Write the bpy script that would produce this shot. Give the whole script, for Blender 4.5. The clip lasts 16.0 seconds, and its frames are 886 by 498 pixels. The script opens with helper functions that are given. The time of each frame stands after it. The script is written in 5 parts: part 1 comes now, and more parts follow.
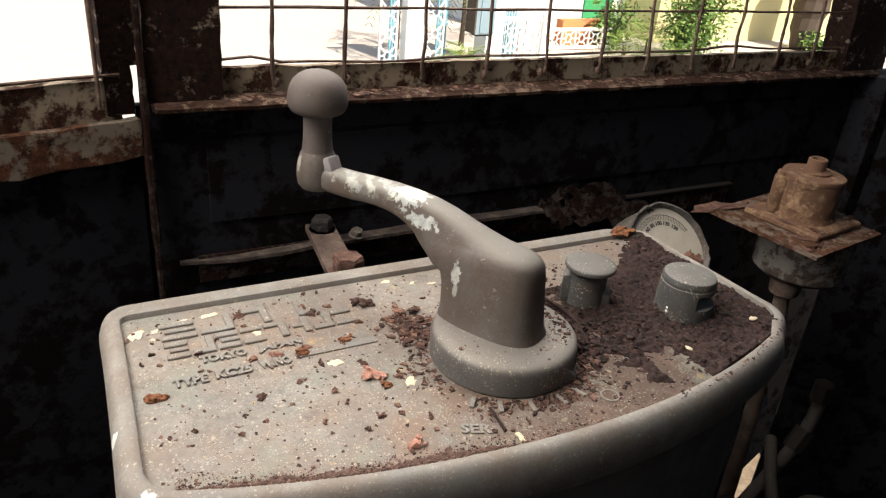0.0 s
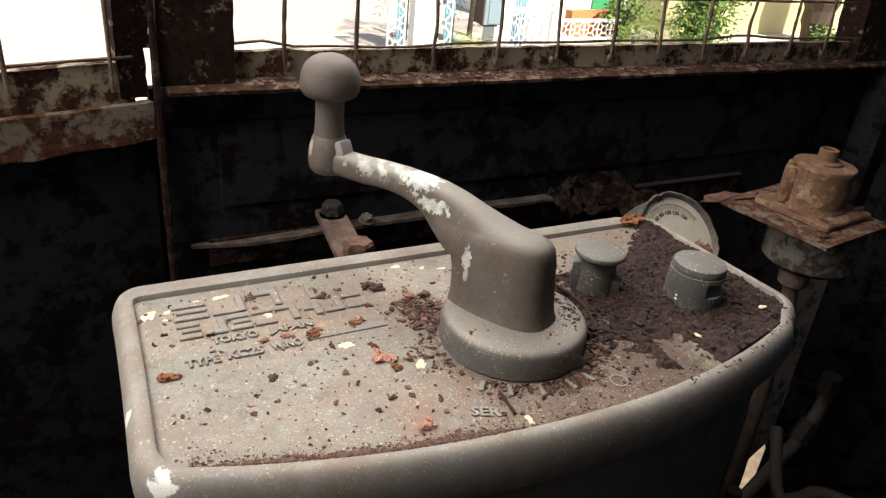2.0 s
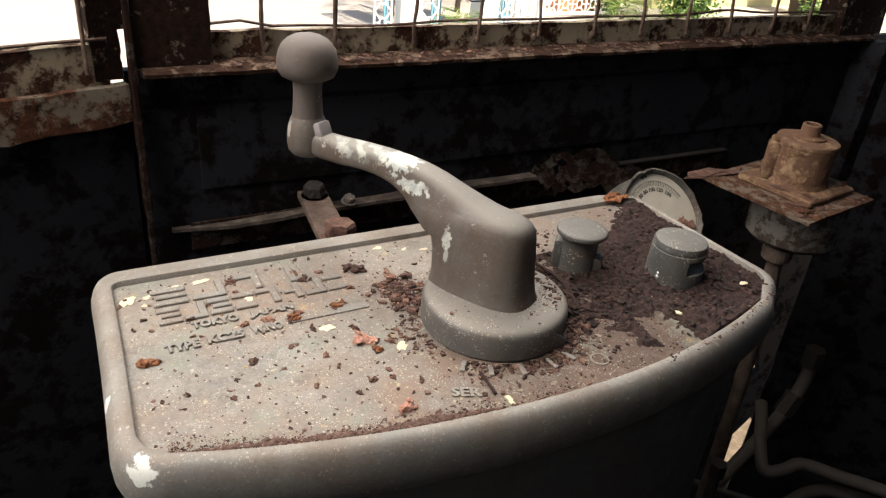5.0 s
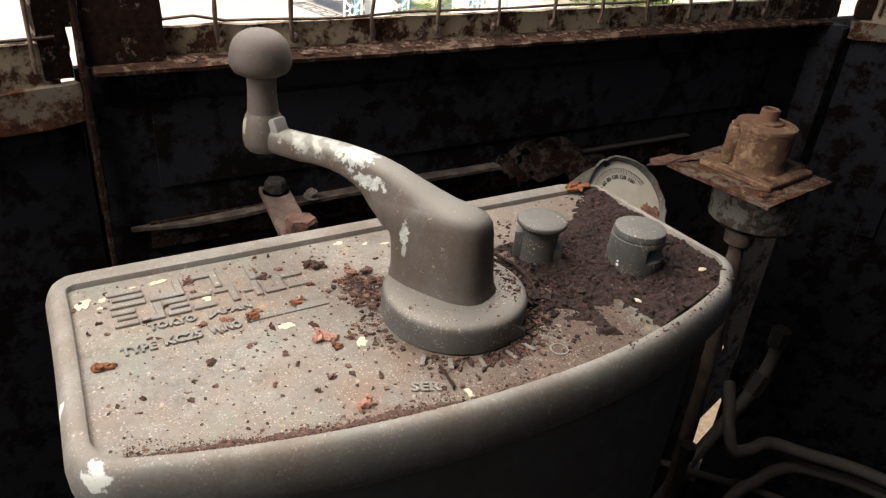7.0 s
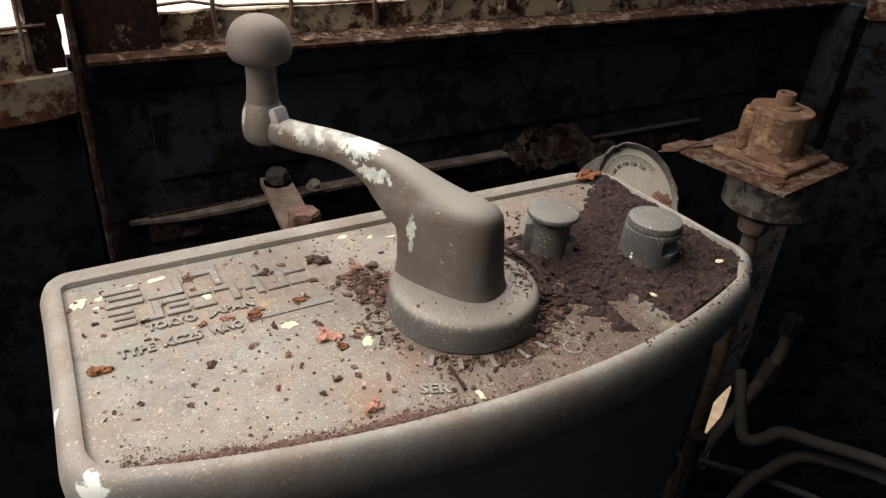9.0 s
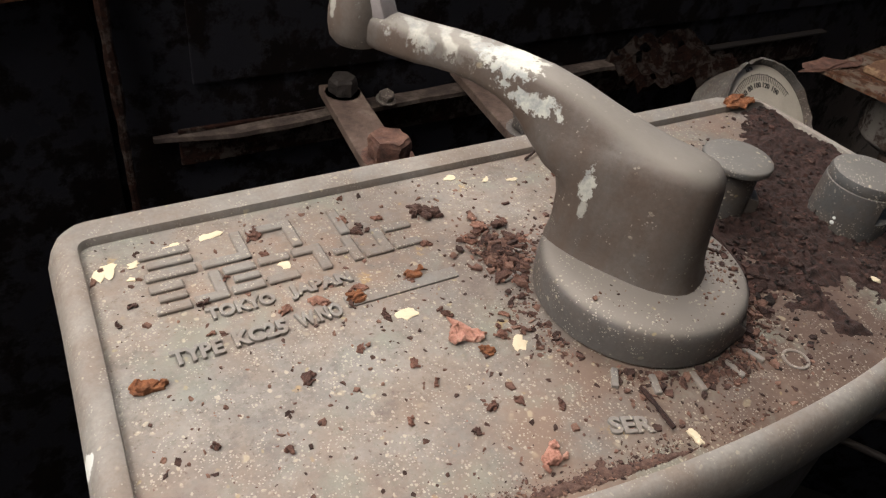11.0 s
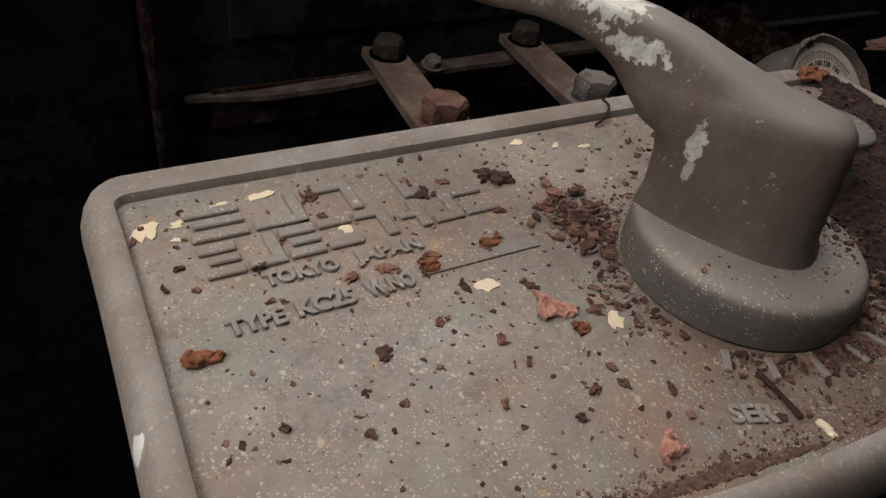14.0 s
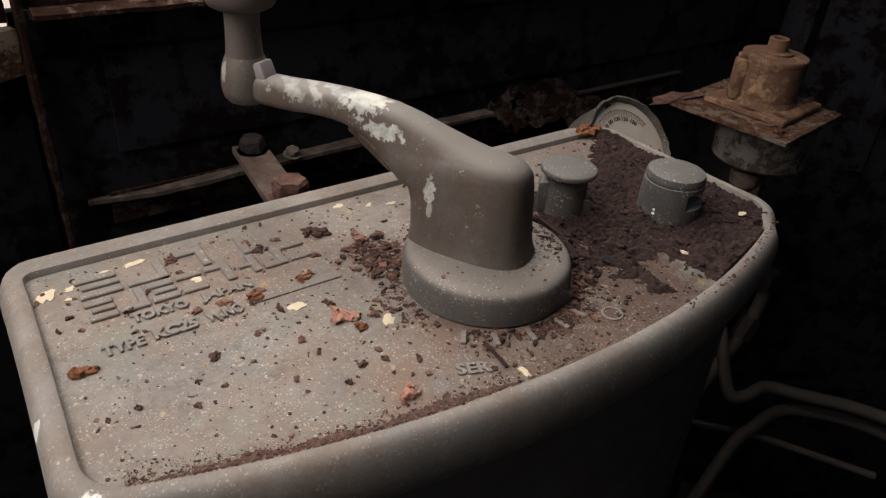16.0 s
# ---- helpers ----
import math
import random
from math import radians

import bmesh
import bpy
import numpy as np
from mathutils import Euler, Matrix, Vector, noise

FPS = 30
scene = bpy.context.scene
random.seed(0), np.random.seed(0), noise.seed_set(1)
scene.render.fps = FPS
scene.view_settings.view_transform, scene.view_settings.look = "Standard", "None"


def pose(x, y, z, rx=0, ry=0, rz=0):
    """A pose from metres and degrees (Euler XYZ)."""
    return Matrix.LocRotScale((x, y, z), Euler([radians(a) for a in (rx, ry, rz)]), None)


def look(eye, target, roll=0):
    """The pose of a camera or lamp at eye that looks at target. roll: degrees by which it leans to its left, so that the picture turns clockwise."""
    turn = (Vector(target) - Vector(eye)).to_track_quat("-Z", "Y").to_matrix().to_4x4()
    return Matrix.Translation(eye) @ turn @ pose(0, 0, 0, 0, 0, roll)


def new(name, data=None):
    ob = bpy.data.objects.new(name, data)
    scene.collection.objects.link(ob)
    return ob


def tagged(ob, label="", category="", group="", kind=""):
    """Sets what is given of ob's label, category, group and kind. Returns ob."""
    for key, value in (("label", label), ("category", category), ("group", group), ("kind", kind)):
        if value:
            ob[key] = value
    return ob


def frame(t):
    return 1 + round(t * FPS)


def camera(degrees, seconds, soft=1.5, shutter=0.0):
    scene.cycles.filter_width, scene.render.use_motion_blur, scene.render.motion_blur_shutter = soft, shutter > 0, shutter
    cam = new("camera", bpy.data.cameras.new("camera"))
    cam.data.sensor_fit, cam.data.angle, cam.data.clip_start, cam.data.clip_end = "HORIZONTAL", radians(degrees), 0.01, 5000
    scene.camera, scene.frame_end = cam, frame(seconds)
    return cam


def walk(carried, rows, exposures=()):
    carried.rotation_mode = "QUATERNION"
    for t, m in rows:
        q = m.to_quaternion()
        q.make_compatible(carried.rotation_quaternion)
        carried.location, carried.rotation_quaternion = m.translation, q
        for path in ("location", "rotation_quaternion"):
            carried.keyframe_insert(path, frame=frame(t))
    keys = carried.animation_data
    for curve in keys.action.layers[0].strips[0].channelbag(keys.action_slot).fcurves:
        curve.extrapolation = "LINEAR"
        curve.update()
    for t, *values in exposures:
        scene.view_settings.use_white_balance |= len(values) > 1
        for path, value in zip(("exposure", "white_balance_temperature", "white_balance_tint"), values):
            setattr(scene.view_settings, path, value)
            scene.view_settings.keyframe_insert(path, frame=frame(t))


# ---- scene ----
cam = camera(62.0, 16.0, soft=1.25)
PATH = [
    (0, (-0.012, -0.539, 1.321), (0.875, 1.021, 0.439), 5.3),
    (0.5, (-0.016, -0.54, 1.319), (0.861, 1.022, 0.43), 5.8),
    (1, (-0.019, -0.541, 1.318), (0.849, 1.021, 0.42), 5.7),
    (1.5, (-0.018, -0.541, 1.317), (0.848, 1.023, 0.42), 5.6),
    (2, (-0.017, -0.541, 1.317), (0.853, 1.016, 0.412), 5.7),
    (2.5, (-0.018, -0.542, 1.317), (0.849, 1.015, 0.409), 5.8),
    (3, (-0.017, -0.541, 1.319), (0.851, 1.015, 0.41), 5.5),
    (5.3, (-0.006, -0.543, 1.319), (0.88, 0.967, 0.351), 5.5),
    (5.5, (-0.004, -0.545, 1.325), (0.893, 0.956, 0.354), 5.8),
    (6, (0.001, -0.546, 1.326), (0.92, 0.944, 0.36), 5.6),
    (6.5, (0.004, -0.547, 1.326), (0.93, 0.935, 0.353), 5.3),
    (7, (0.005, -0.547, 1.324), (0.935, 0.928, 0.345), 5.0),
    (7.5, (0.009, -0.544, 1.323), (0.944, 0.922, 0.335), 4.6),
    (8, (0.013, -0.537, 1.322), (0.953, 0.92, 0.326), 4.3),
    (8.2, (0.014, -0.534, 1.323), (0.951, 0.921, 0.321), 4.2),
    (10.3, (0.008, -0.458, 1.295), (0.874, 0.945, 0.164), 6.8),
    (10.5, (0.005, -0.423, 1.288), (0.873, 0.93, 0.098), 7.7),
    (11, (0.004, -0.344, 1.259), (0.9, 0.941, 0.015), 8.6),
    (11.5, (0.006, -0.294, 1.214), (0.972, 0.936, -0.033), 10.6),
    (12, (0.008, -0.262, 1.19), (0.942, 0.957, -0.091), 10.3),
    (12.5, (0.002, -0.258, 1.195), (0.937, 0.986, -0.062), 10.7),
    (13, (-0.004, -0.267, 1.197), (0.923, 0.981, -0.061), 10.8),
    (13.5, (-0.007, -0.281, 1.206), (0.907, 0.984, -0.045), 10.5),
    (14, (-0.015, -0.306, 1.215), (0.89, 0.969, -0.032), 10.0),
    (14.5, (-0.021, -0.342, 1.232), (0.897, 0.977, 0.042), 8.8),
    (15, (-0.023, -0.386, 1.252), (0.902, 0.983, 0.125), 6.8),
    (15.5, (-0.019, -0.43, 1.273), (0.937, 0.933, 0.165), 6.4),
    (16, (-0.006, -0.46, 1.283), (1.023, 0.881, 0.214), 4.6),
]
EXPOSURES = [(0, 1.45, 7200, 13), (3, 1.45, 7200, 13), (5.5, 1.47, 7200, 13), (8, 1.45, 7200, 13), (10.5, 1.28, 7200, 15), (11, 1.17, 7200, 16), (12, 0.7, 7200, 17), (12.5, 0.51, 7200, 18), (13, 0.43, 7200, 18), (14, 0.38, 7200, 19), (15, 0.45, 7200, 19), (16, 0.72, 7200, 18)]
walk(cam, [(t, look(eye, target, roll)) for t, eye, target, roll in PATH], EXPOSURES)

# ---------------------------------------------------------------- light
world = bpy.data.worlds.new("sky")
scene.world = world
world.use_nodes = True
wn = world.node_tree.nodes
sky = wn.new("ShaderNodeTexSky")
sky.sky_type = "NISHITA"
sky.sun_disc = False
sky.sun_elevation = radians(47)
sky.sun_rotation = radians(169)
wn["Background"].inputs["Strength"].default_value = 0.07
world.node_tree.links.new(sky.outputs["Color"], wn["Background"].inputs["Color"])

sun = new("sun", bpy.data.lights.new("sun", "SUN"))
sun.data.energy = 3.4
sun.data.angle = radians(0.5)
sun.data.color = (1.0, 0.95, 0.87)
sun.matrix_world = look((0.9, -4.6, 5.0), (0, 0, 0))


ROOF_Z = 2.3


def opening_light(name, eye, target, w, h, watts, colour=(1.0, 0.97, 0.93)):
    """Area lamp standing in for sky light at an opening, seen or added."""
    ob = new(name, bpy.data.lights.new(name, "AREA"))
    ob.data.shape, ob.data.size, ob.data.size_y = "RECTANGLE", w, h
    ob.data.energy, ob.data.color = watts, colour
    ob.matrix_world = look(eye, target)
    return ob


opening_light("skylight_front", (0.34, 0.21, 1.64), (0.15, -0.5, 0.95), 0.5, 0.5, 3.6)
opening_light("skylight_left", (-0.50, 0.05, 1.62), (0.25, -0.35, 1.0), 0.8, 0.5, 5.0)
# weak fill from behind left, through an added opening out of view
opening_light("side_fill", (-0.93, -0.75, 1.55), (0.2, -0.2, 1.0), 0.5, 0.6, 0.55)
# overhead fill, set in the opening added to the unseen ceiling
opening_light("roof_fill", (-0.55, -0.2, ROOF_Z + 0.02), (-0.25, -0.2, 1.0), 0.6, 0.7, 8.0)

# ---------------------------------------------------------------- materials


def nodes_of(name):
    m = bpy.data.materials.new(name)
    m.use_nodes = True
    nt = m.node_tree
    return m, nt, nt.nodes["Principled BSDF"]


def tex(nt, kind, scale, detail=6.0, rough=0.6, coord="Object", stretch=None):
    tc = nt.nodes.new("ShaderNodeTexCoord")
    vec = tc.outputs[coord]
    if stretch:
        mp = nt.nodes.new("ShaderNodeMapping")
        mp.inputs["Scale"].default_value = stretch
        nt.links.new(vec, mp.inputs["Vector"])
        vec = mp.outputs["Vector"]
    n = nt.nodes.new(kind)
    n.inputs["Scale"].default_value = scale
    if kind == "ShaderNodeTexNoise":
        n.inputs["Detail"].default_value = detail
        n.inputs["Roughness"].default_value = rough
    if kind == "ShaderNodeTexVoronoi":
        # ragged outlines
        nn = nt.nodes.new("ShaderNodeTexNoise")
        nn.inputs["Scale"].default_value = scale * 1.6
        nt.links.new(vec, nn.inputs["Vector"])
        sc = nt.nodes.new("ShaderNodeVectorMath")
        sc.operation = "MULTIPLY_ADD"
        nt.links.new(nn.outputs["Color"], sc.inputs[0])
        sc.inputs[1].default_value = (0.55 / scale,) * 3
        nt.links.new(vec, sc.inputs[2])
        vec = sc.outputs[0]
    nt.links.new(vec, n.inputs["Vector"])
    return n


def ramp(nt, fac, stops):
    r = nt.nodes.new("ShaderNodeValToRGB")
    el = r.color_ramp.elements
    while len(el) < len(stops):
        el.new(0.5)
    for e, (p, c) in zip(el, stops):
        e.position = p
        e.color = (*c, 1) if len(c) == 3 else c
    nt.links.new(fac, r.inputs["Fac"])
    return r.outputs["Color"]


def grey(a):
    return (a, a, a)


def mix_add(nt, value, k):
    m = nt.nodes.new("ShaderNodeMath")
    nt.links.new(value, m.inputs[0])
    m.inputs[1].default_value = k
    return m.outputs[0]


def mix(nt, fac, a, b, mode="MIX"):
    m = nt.nodes.new("ShaderNodeMix")
    m.data_type, m.blend_type = "RGBA", mode
    for sock, v in ((m.inputs["Factor"], fac), (m.inputs["A"], a), (m.inputs["B"], b)):
        if isinstance(v, (int, float)):
            sock.default_value = v
        elif isinstance(v, tuple):
            sock.default_value = (*v, 1)
        else:
            nt.links.new(v, sock)
    return m.outputs["Result"]


def bump(nt, bsdf, height, strength, dist=0.001):
    b = nt.nodes.new("ShaderNodeBump")
    b.inputs["Strength"].default_value = strength
    b.inputs["Distance"].default_value = dist
    nt.links.new(height, b.inputs["Height"])
    nt.links.new(b.outputs["Normal"], bsdf.inputs["Normal"])


def mat_cast(name, base, alt, dust, specks, rough=0.62, metal=0.15, dusty=(0.42, 0.62), speck_lo=0.1, lid=False, white=False, speck_k=0.62, smear=False, dusty_toplight=None, streaks=None):
    """Grimy cast metal: two tones, dust patches, pale paint specks."""
    m, nt, b = nodes_of(name)
    n1 = tex(nt, "ShaderNodeTexNoise", 9, 8, 0.65)
    n2 = tex(nt, "ShaderNodeTexNoise", 28, 8, 0.7)
    n3 = tex(nt, "ShaderNodeTexNoise", 420, 3, 0.6)
    col = mix(nt, ramp(nt, n1.outputs["Fac"], [(0.38, grey(0)), (0.62, grey(1))]), base, alt)
    col = mix(nt, ramp(nt, n2.outputs["Fac"], [(dusty[0], grey(0)), (dusty[1], grey(0.85))]), col, dust)
    col = mix(nt, 0.14, col, ramp(nt, n3.outputs["Fac"], [(0.3, grey(0.25)), (0.7, grey(0.9))]), "OVERLAY")
    if streaks:
        nv = tex(nt, "ShaderNodeTexNoise", 34, 6, 0.65, stretch=(1, 1, 0.22))
        col = mix(nt, ramp(nt, nv.outputs["Fac"], [(0.42, grey(0)), (0.62, grey(0.7))]), col, streaks)
    if dusty_toplight:
        # upward faces paler: dust, plus top light over shaded sides put into colour
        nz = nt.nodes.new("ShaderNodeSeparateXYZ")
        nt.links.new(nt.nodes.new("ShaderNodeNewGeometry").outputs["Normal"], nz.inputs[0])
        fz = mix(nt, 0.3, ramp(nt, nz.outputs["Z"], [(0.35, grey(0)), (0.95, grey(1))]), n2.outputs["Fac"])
        col = mix(nt, ramp(nt, fz, [(0.25, grey(0)), (0.8, grey(0.9))]), col, dusty_toplight)
    if lid:
        # dark grime in fine dots and blotches
        nk = tex(nt, "ShaderNodeTexNoise", 60, 9, 0.75)
        col = mix(nt, ramp(nt, nk.outputs["Fac"], [(0.5, grey(0)), (0.64, grey(0.8))]), col, (0.112, 0.108, 0.102))
        nb = tex(nt, "ShaderNodeTexNoise", 13, 8, 0.72)
        col = mix(nt, ramp(nt, nb.outputs["Fac"], [(0.48, grey(0)), (0.6, grey(0.42))]), col, (0.125, 0.129, 0.13))
        nm = tex(nt, "ShaderNodeTexNoise", 170, 6, 0.75)
        col = mix(nt, ramp(nt, nm.outputs["Fac"], [(0.54, grey(0)), (0.66, grey(0.55))]), col, (0.27, 0.262, 0.235))
        col = mix(nt, ramp(nt, nm.outputs["Fac"], [(0.32, grey(0.6)), (0.44, grey(0))]), col, (0.1, 0.09, 0.08))
        nk2 = tex(nt, "ShaderNodeTexNoise", 380, 3, 0.6)
        col = mix(nt, ramp(nt, nk2.outputs["Fac"], [(0.62, grey(0)), (0.7, grey(0.7))]), col, (0.09, 0.065, 0.052))
        # rust dust settled towards the front rim and round the disc, pale green stains
        xyz = nt.nodes.new("ShaderNodeSeparateXYZ")
        nt.links.new(nt.nodes.new("ShaderNodeTexCoord").outputs["Object"], xyz.inputs[0])
        gx = ramp(nt, xyz.outputs["X"], [(0.0, grey(0.55)), (0.22, grey(0.75))])
        mr = nt.nodes.new("ShaderNodeMapRange")
        for i, v in enumerate((0.0, -0.125, 0.05, 0.85)):
            mr.inputs[1 + i].default_value = v
        nt.links.new(xyz.outputs["Y"], mr.inputs[0])
        mx = nt.nodes.new("ShaderNodeMapRange")
        for i, v in enumerate((-0.16, 0.10, 0.0, 0.65)):
            mx.inputs[1 + i].default_value = v
        nt.links.new(xyz.outputs["X"], mx.inputs[0])
        add = nt.nodes.new("ShaderNodeMath")
        nt.links.new(mr.outputs[0], add.inputs[0])
        nt.links.new(mx.outputs[0], add.inputs[1])
        nd = tex(nt, "ShaderNodeTexNoise", 22, 8, 0.7)
        mul = nt.nodes.new("ShaderNodeMath")
        mul.operation = "MULTIPLY"
        nt.links.new(add.outputs[0], mul.inputs[0])
        nt.links.new(ramp(nt, nd.outputs["Fac"], [(0.36, grey(0.1)), (0.6, grey(1.25))]), mul.inputs[1])
        col = mix(nt, mul.outputs[0], col, (0.19, 0.138, 0.109))
        # thick brown dust at the right end, in front of the rust bed
        rx = nt.nodes.new("ShaderNodeMapRange")
        for i, v in enumerate((-0.11, 0.06, 0.0, 1.25)):
            rx.inputs[1 + i].default_value = v
        nt.links.new(xyz.outputs["X"], rx.inputs[0])
        ry = nt.nodes.new("ShaderNodeMapRange")
        for i, v in enumerate((0.075, 0.03, 0.0, 1.0)):
            ry.inputs[1 + i].default_value = v
        nt.links.new(xyz.outputs["Y"], ry.inputs[0])
        fr = mix(nt, 1.0, rx.outputs[0], ry.outputs[0], "MULTIPLY")
        fr = mix(nt, 1.0, fr, ramp(nt, tex(nt, "ShaderNodeTexNoise", 30, 8, 0.7).outputs["Fac"], [(0.34, grey(0.35)), (0.56, grey(1.0))]), "MULTIPLY")
        col = mix(nt, fr, col, (0.1, 0.07, 0.057))
        # brown dust caught round the cast writing
        wd = nt.nodes.new("ShaderNodeVectorMath")
        wd.operation = "DISTANCE"
        mpw = nt.nodes.new("ShaderNodeMapping")
        mpw.inputs["Scale"].default_value = (0.55, 1.0, 0.0)
        nt.links.new(nt.nodes.new("ShaderNodeTexCoord").outputs["Object"], mpw.inputs["Vector"])
        nt.links.new(mpw.outputs["Vector"], wd.inputs[0])
        wd.inputs[1].default_value = (-0.09, 0.058, 0.0)
        nwd = tex(nt, "ShaderNodeTexNoise", 75, 7, 0.7)
        fw = mix(nt, 1.0, ramp(nt, wd.outputs["Value"], [(0.025, grey(1)), (0.07, grey(0))]), ramp(nt, nwd.outputs["Fac"], [(0.38, grey(0.1)), (0.6, grey(0.75))]), "MULTIPLY")
        col = mix(nt, fw, col, (0.22, 0.158, 0.122))
        ng = tex(nt, "ShaderNodeTexNoise", 19, 7, 0.68)
        col = mix(nt, ramp(nt, ng.outputs["Fac"], [(0.53, grey(0)), (0.64, grey(0.55))]), col, (0.2, 0.222, 0.19))
        ny = tex(nt, "ShaderNodeTexNoise", 34, 5, 0.6)
        col = mix(nt, ramp(nt, ny.outputs["Fac"], [(0.66, grey(0)), (0.7, grey(0.55))]), col, (0.36, 0.25, 0.1))
    if smear:
        for spot_at, spot_r in (((-0.2625, -0.0845, 0.995), 0.016), ((-0.276, -0.02, 0.996), 0.009), ((-0.27, -0.055, 1.0), 0.007)):
            vd = nt.nodes.new("ShaderNodeVectorMath")
            vd.operation = "DISTANCE"
            nt.links.new(nt.nodes.new("ShaderNodeTexCoord").outputs["Object"], vd.inputs[0])
            vd.inputs[1].default_value = spot_at
            ns = tex(nt, "ShaderNodeTexNoise", 120, 5, 0.6)
            near = ramp(nt, vd.outputs["Value"], [(spot_r * 0.2, grey(0.85)), (spot_r, grey(0))])
            fs = ramp(nt, mix(nt, 1.0, near, ramp(nt, ns.outputs["Fac"], [(0.3, grey(0.2)), (0.6, grey(1.2))]), "MULTIPLY"), [(0.35, grey(0)), (0.45, grey(0.9))])
            col = mix(nt, fs, col, (0.66, 0.69, 0.66))
    if white:
        # white paint: brushed strokes along the arm, blobs at the bend, a run on the post
        tco = nt.nodes.new("ShaderNodeTexCoord").outputs["Object"]
        q = nt.nodes.new("ShaderNodeCombineXYZ")
        for k, axis in enumerate(((-0.456, 0.89, 0.0), (0.89, 0.456, 0.0), (0.0, 0.0, 1.0))):
            dot = nt.nodes.new("ShaderNodeVectorMath")
            dot.operation = "DOT_PRODUCT"
            nt.links.new(tco, dot.inputs[0])
            dot.inputs[1].default_value = axis
            nt.links.new(dot.outputs["Value"], q.inputs[k])
        rag = tex(nt, "ShaderNodeTexNoise", 210, 8, 0.7).outputs["Fac"]
        fine = tex(nt, "ShaderNodeTexNoise", 420, 4, 0.6).outputs["Fac"]
        tint = ramp(nt, mix(nt, 0.4, tex(nt, "ShaderNodeTexNoise", 70, 5, 0.6).outputs["Fac"], fine), [(0.38, (0.27, 0.3, 0.3)), (0.56, (0.5, 0.52, 0.47))])

        def blob(centre, axes, k, ragged=3.2):
            sub = nt.nodes.new("ShaderNodeVectorMath")
            sub.operation = "SUBTRACT"
            nt.links.new(q.outputs[0], sub.inputs[0])
            sub.inputs[1].default_value = centre
            div = nt.nodes.new("ShaderNodeVectorMath")
            div.operation = "DIVIDE"
            nt.links.new(sub.outputs[0], div.inputs[0])
            div.inputs[1].default_value = axes
            ln = nt.nodes.new("ShaderNodeVectorMath")
            ln.operation = "LENGTH"
            nt.links.new(div.outputs[0], ln.inputs[0])
            ma = nt.nodes.new("ShaderNodeMath")
            ma.operation = "MULTIPLY_ADD"
            nt.links.new(rag, ma.inputs[0])
            ma.inputs[1].default_value = ragged
            nt.links.new(ln.outputs["Value"], ma.inputs[2])
            return ramp(nt, mix_add(nt, ma.outputs[0], -0.5 * ragged - 0.3), [(0.5, grey(k)), (0.7, grey(0))])

        for centre, axes, k in (((0.094, -0.004, 0.107), (0.0165, 0.0145, 0.012), 0.9), ((0.075, -0.013, 0.0925), (0.015, 0.009, 0.0055), 0.92),
                                ((0.035, -0.023, 0.066), (0.0042, 0.006, 0.0095), 0.75), ((0.034, -0.023, 0.053), (0.0026, 0.006, 0.006), 0.5),
                                ((0.203, -0.014, 0.104), (0.003, 0.006, 0.008), 0.45)):
            col = mix(nt, blob(centre, axes, k), col, tint)
        wave = nt.nodes.new("ShaderNodeTexWave")
        wave.inputs["Scale"].default_value = 20.0
        wave.inputs["Distortion"].default_value = 5.0
        wave.inputs["Detail"].default_value = 3.0
        wave.inputs["Detail Scale"].default_value = 3.0
        mpw = nt.nodes.new("ShaderNodeMapping")
        mpw.inputs["Rotation"].default_value = (0, 0, 0.75)
        nt.links.new(q.outputs[0], mpw.inputs["Vector"])
        nt.links.new(mpw.outputs["Vector"], wave.inputs["Vector"])
        band = blob((0.137, -0.007, 0.108), (0.042, 0.0145, 0.0135), 1.0, 2.4)
        strokes_f = mix(nt, 1.0, band, ramp(nt, wave.outputs["Fac"], [(0.25, grey(0.12)), (0.75, grey(0.55))]), "MULTIPLY")
        col = mix(nt, strokes_f, col, tint)
    if specks:
        for sc, hi, c in ((640, 0.24, (0.46, 0.44, 0.37)), (330, 0.2, (0.46, 0.435, 0.35)), (150, 0.13, (0.5, 0.46, 0.35)), (62, 0.075, (0.46, 0.41, 0.28)), (95, 0.065, (0.36, 0.3, 0.15))):
            v = tex(nt, "ShaderNodeTexVoronoi", sc)
            gate = tex(nt, "ShaderNodeTexNoise", 14 + sc * 0.12, 4, 0.7)
            near = ramp(nt, v.outputs["Distance"], [(hi, grey(1)), (hi + 0.06, grey(0))])
            on = ramp(nt, gate.outputs["Fac"], [(0.46 + speck_lo * 0.4, grey(0)), (0.54 + speck_lo * 0.4, grey(1))])
            f = mix(nt, 1.0, near, on, "MULTIPLY")
            f = mix(nt, 1.0, f, grey(speck_k), "MULTIPLY")
            col = mix(nt, f, col, c)
    nt.links.new(col, b.inputs["Base Color"])
    b.inputs["Metallic"].default_value = metal
    b.inputs["Specular IOR Level"].default_value = 0.3
    nt.links.new(ramp(nt, n2.outputs["Fac"], [(0.3, grey(rough - 0.12)), (0.7, grey(rough + 0.2))]), b.inputs["Roughness"])
    hh = mix(nt, 0.5, n3.outputs["Fac"], n2.outputs["Fac"])
    bump(nt, b, hh, 0.4, 0.0009)
    return m


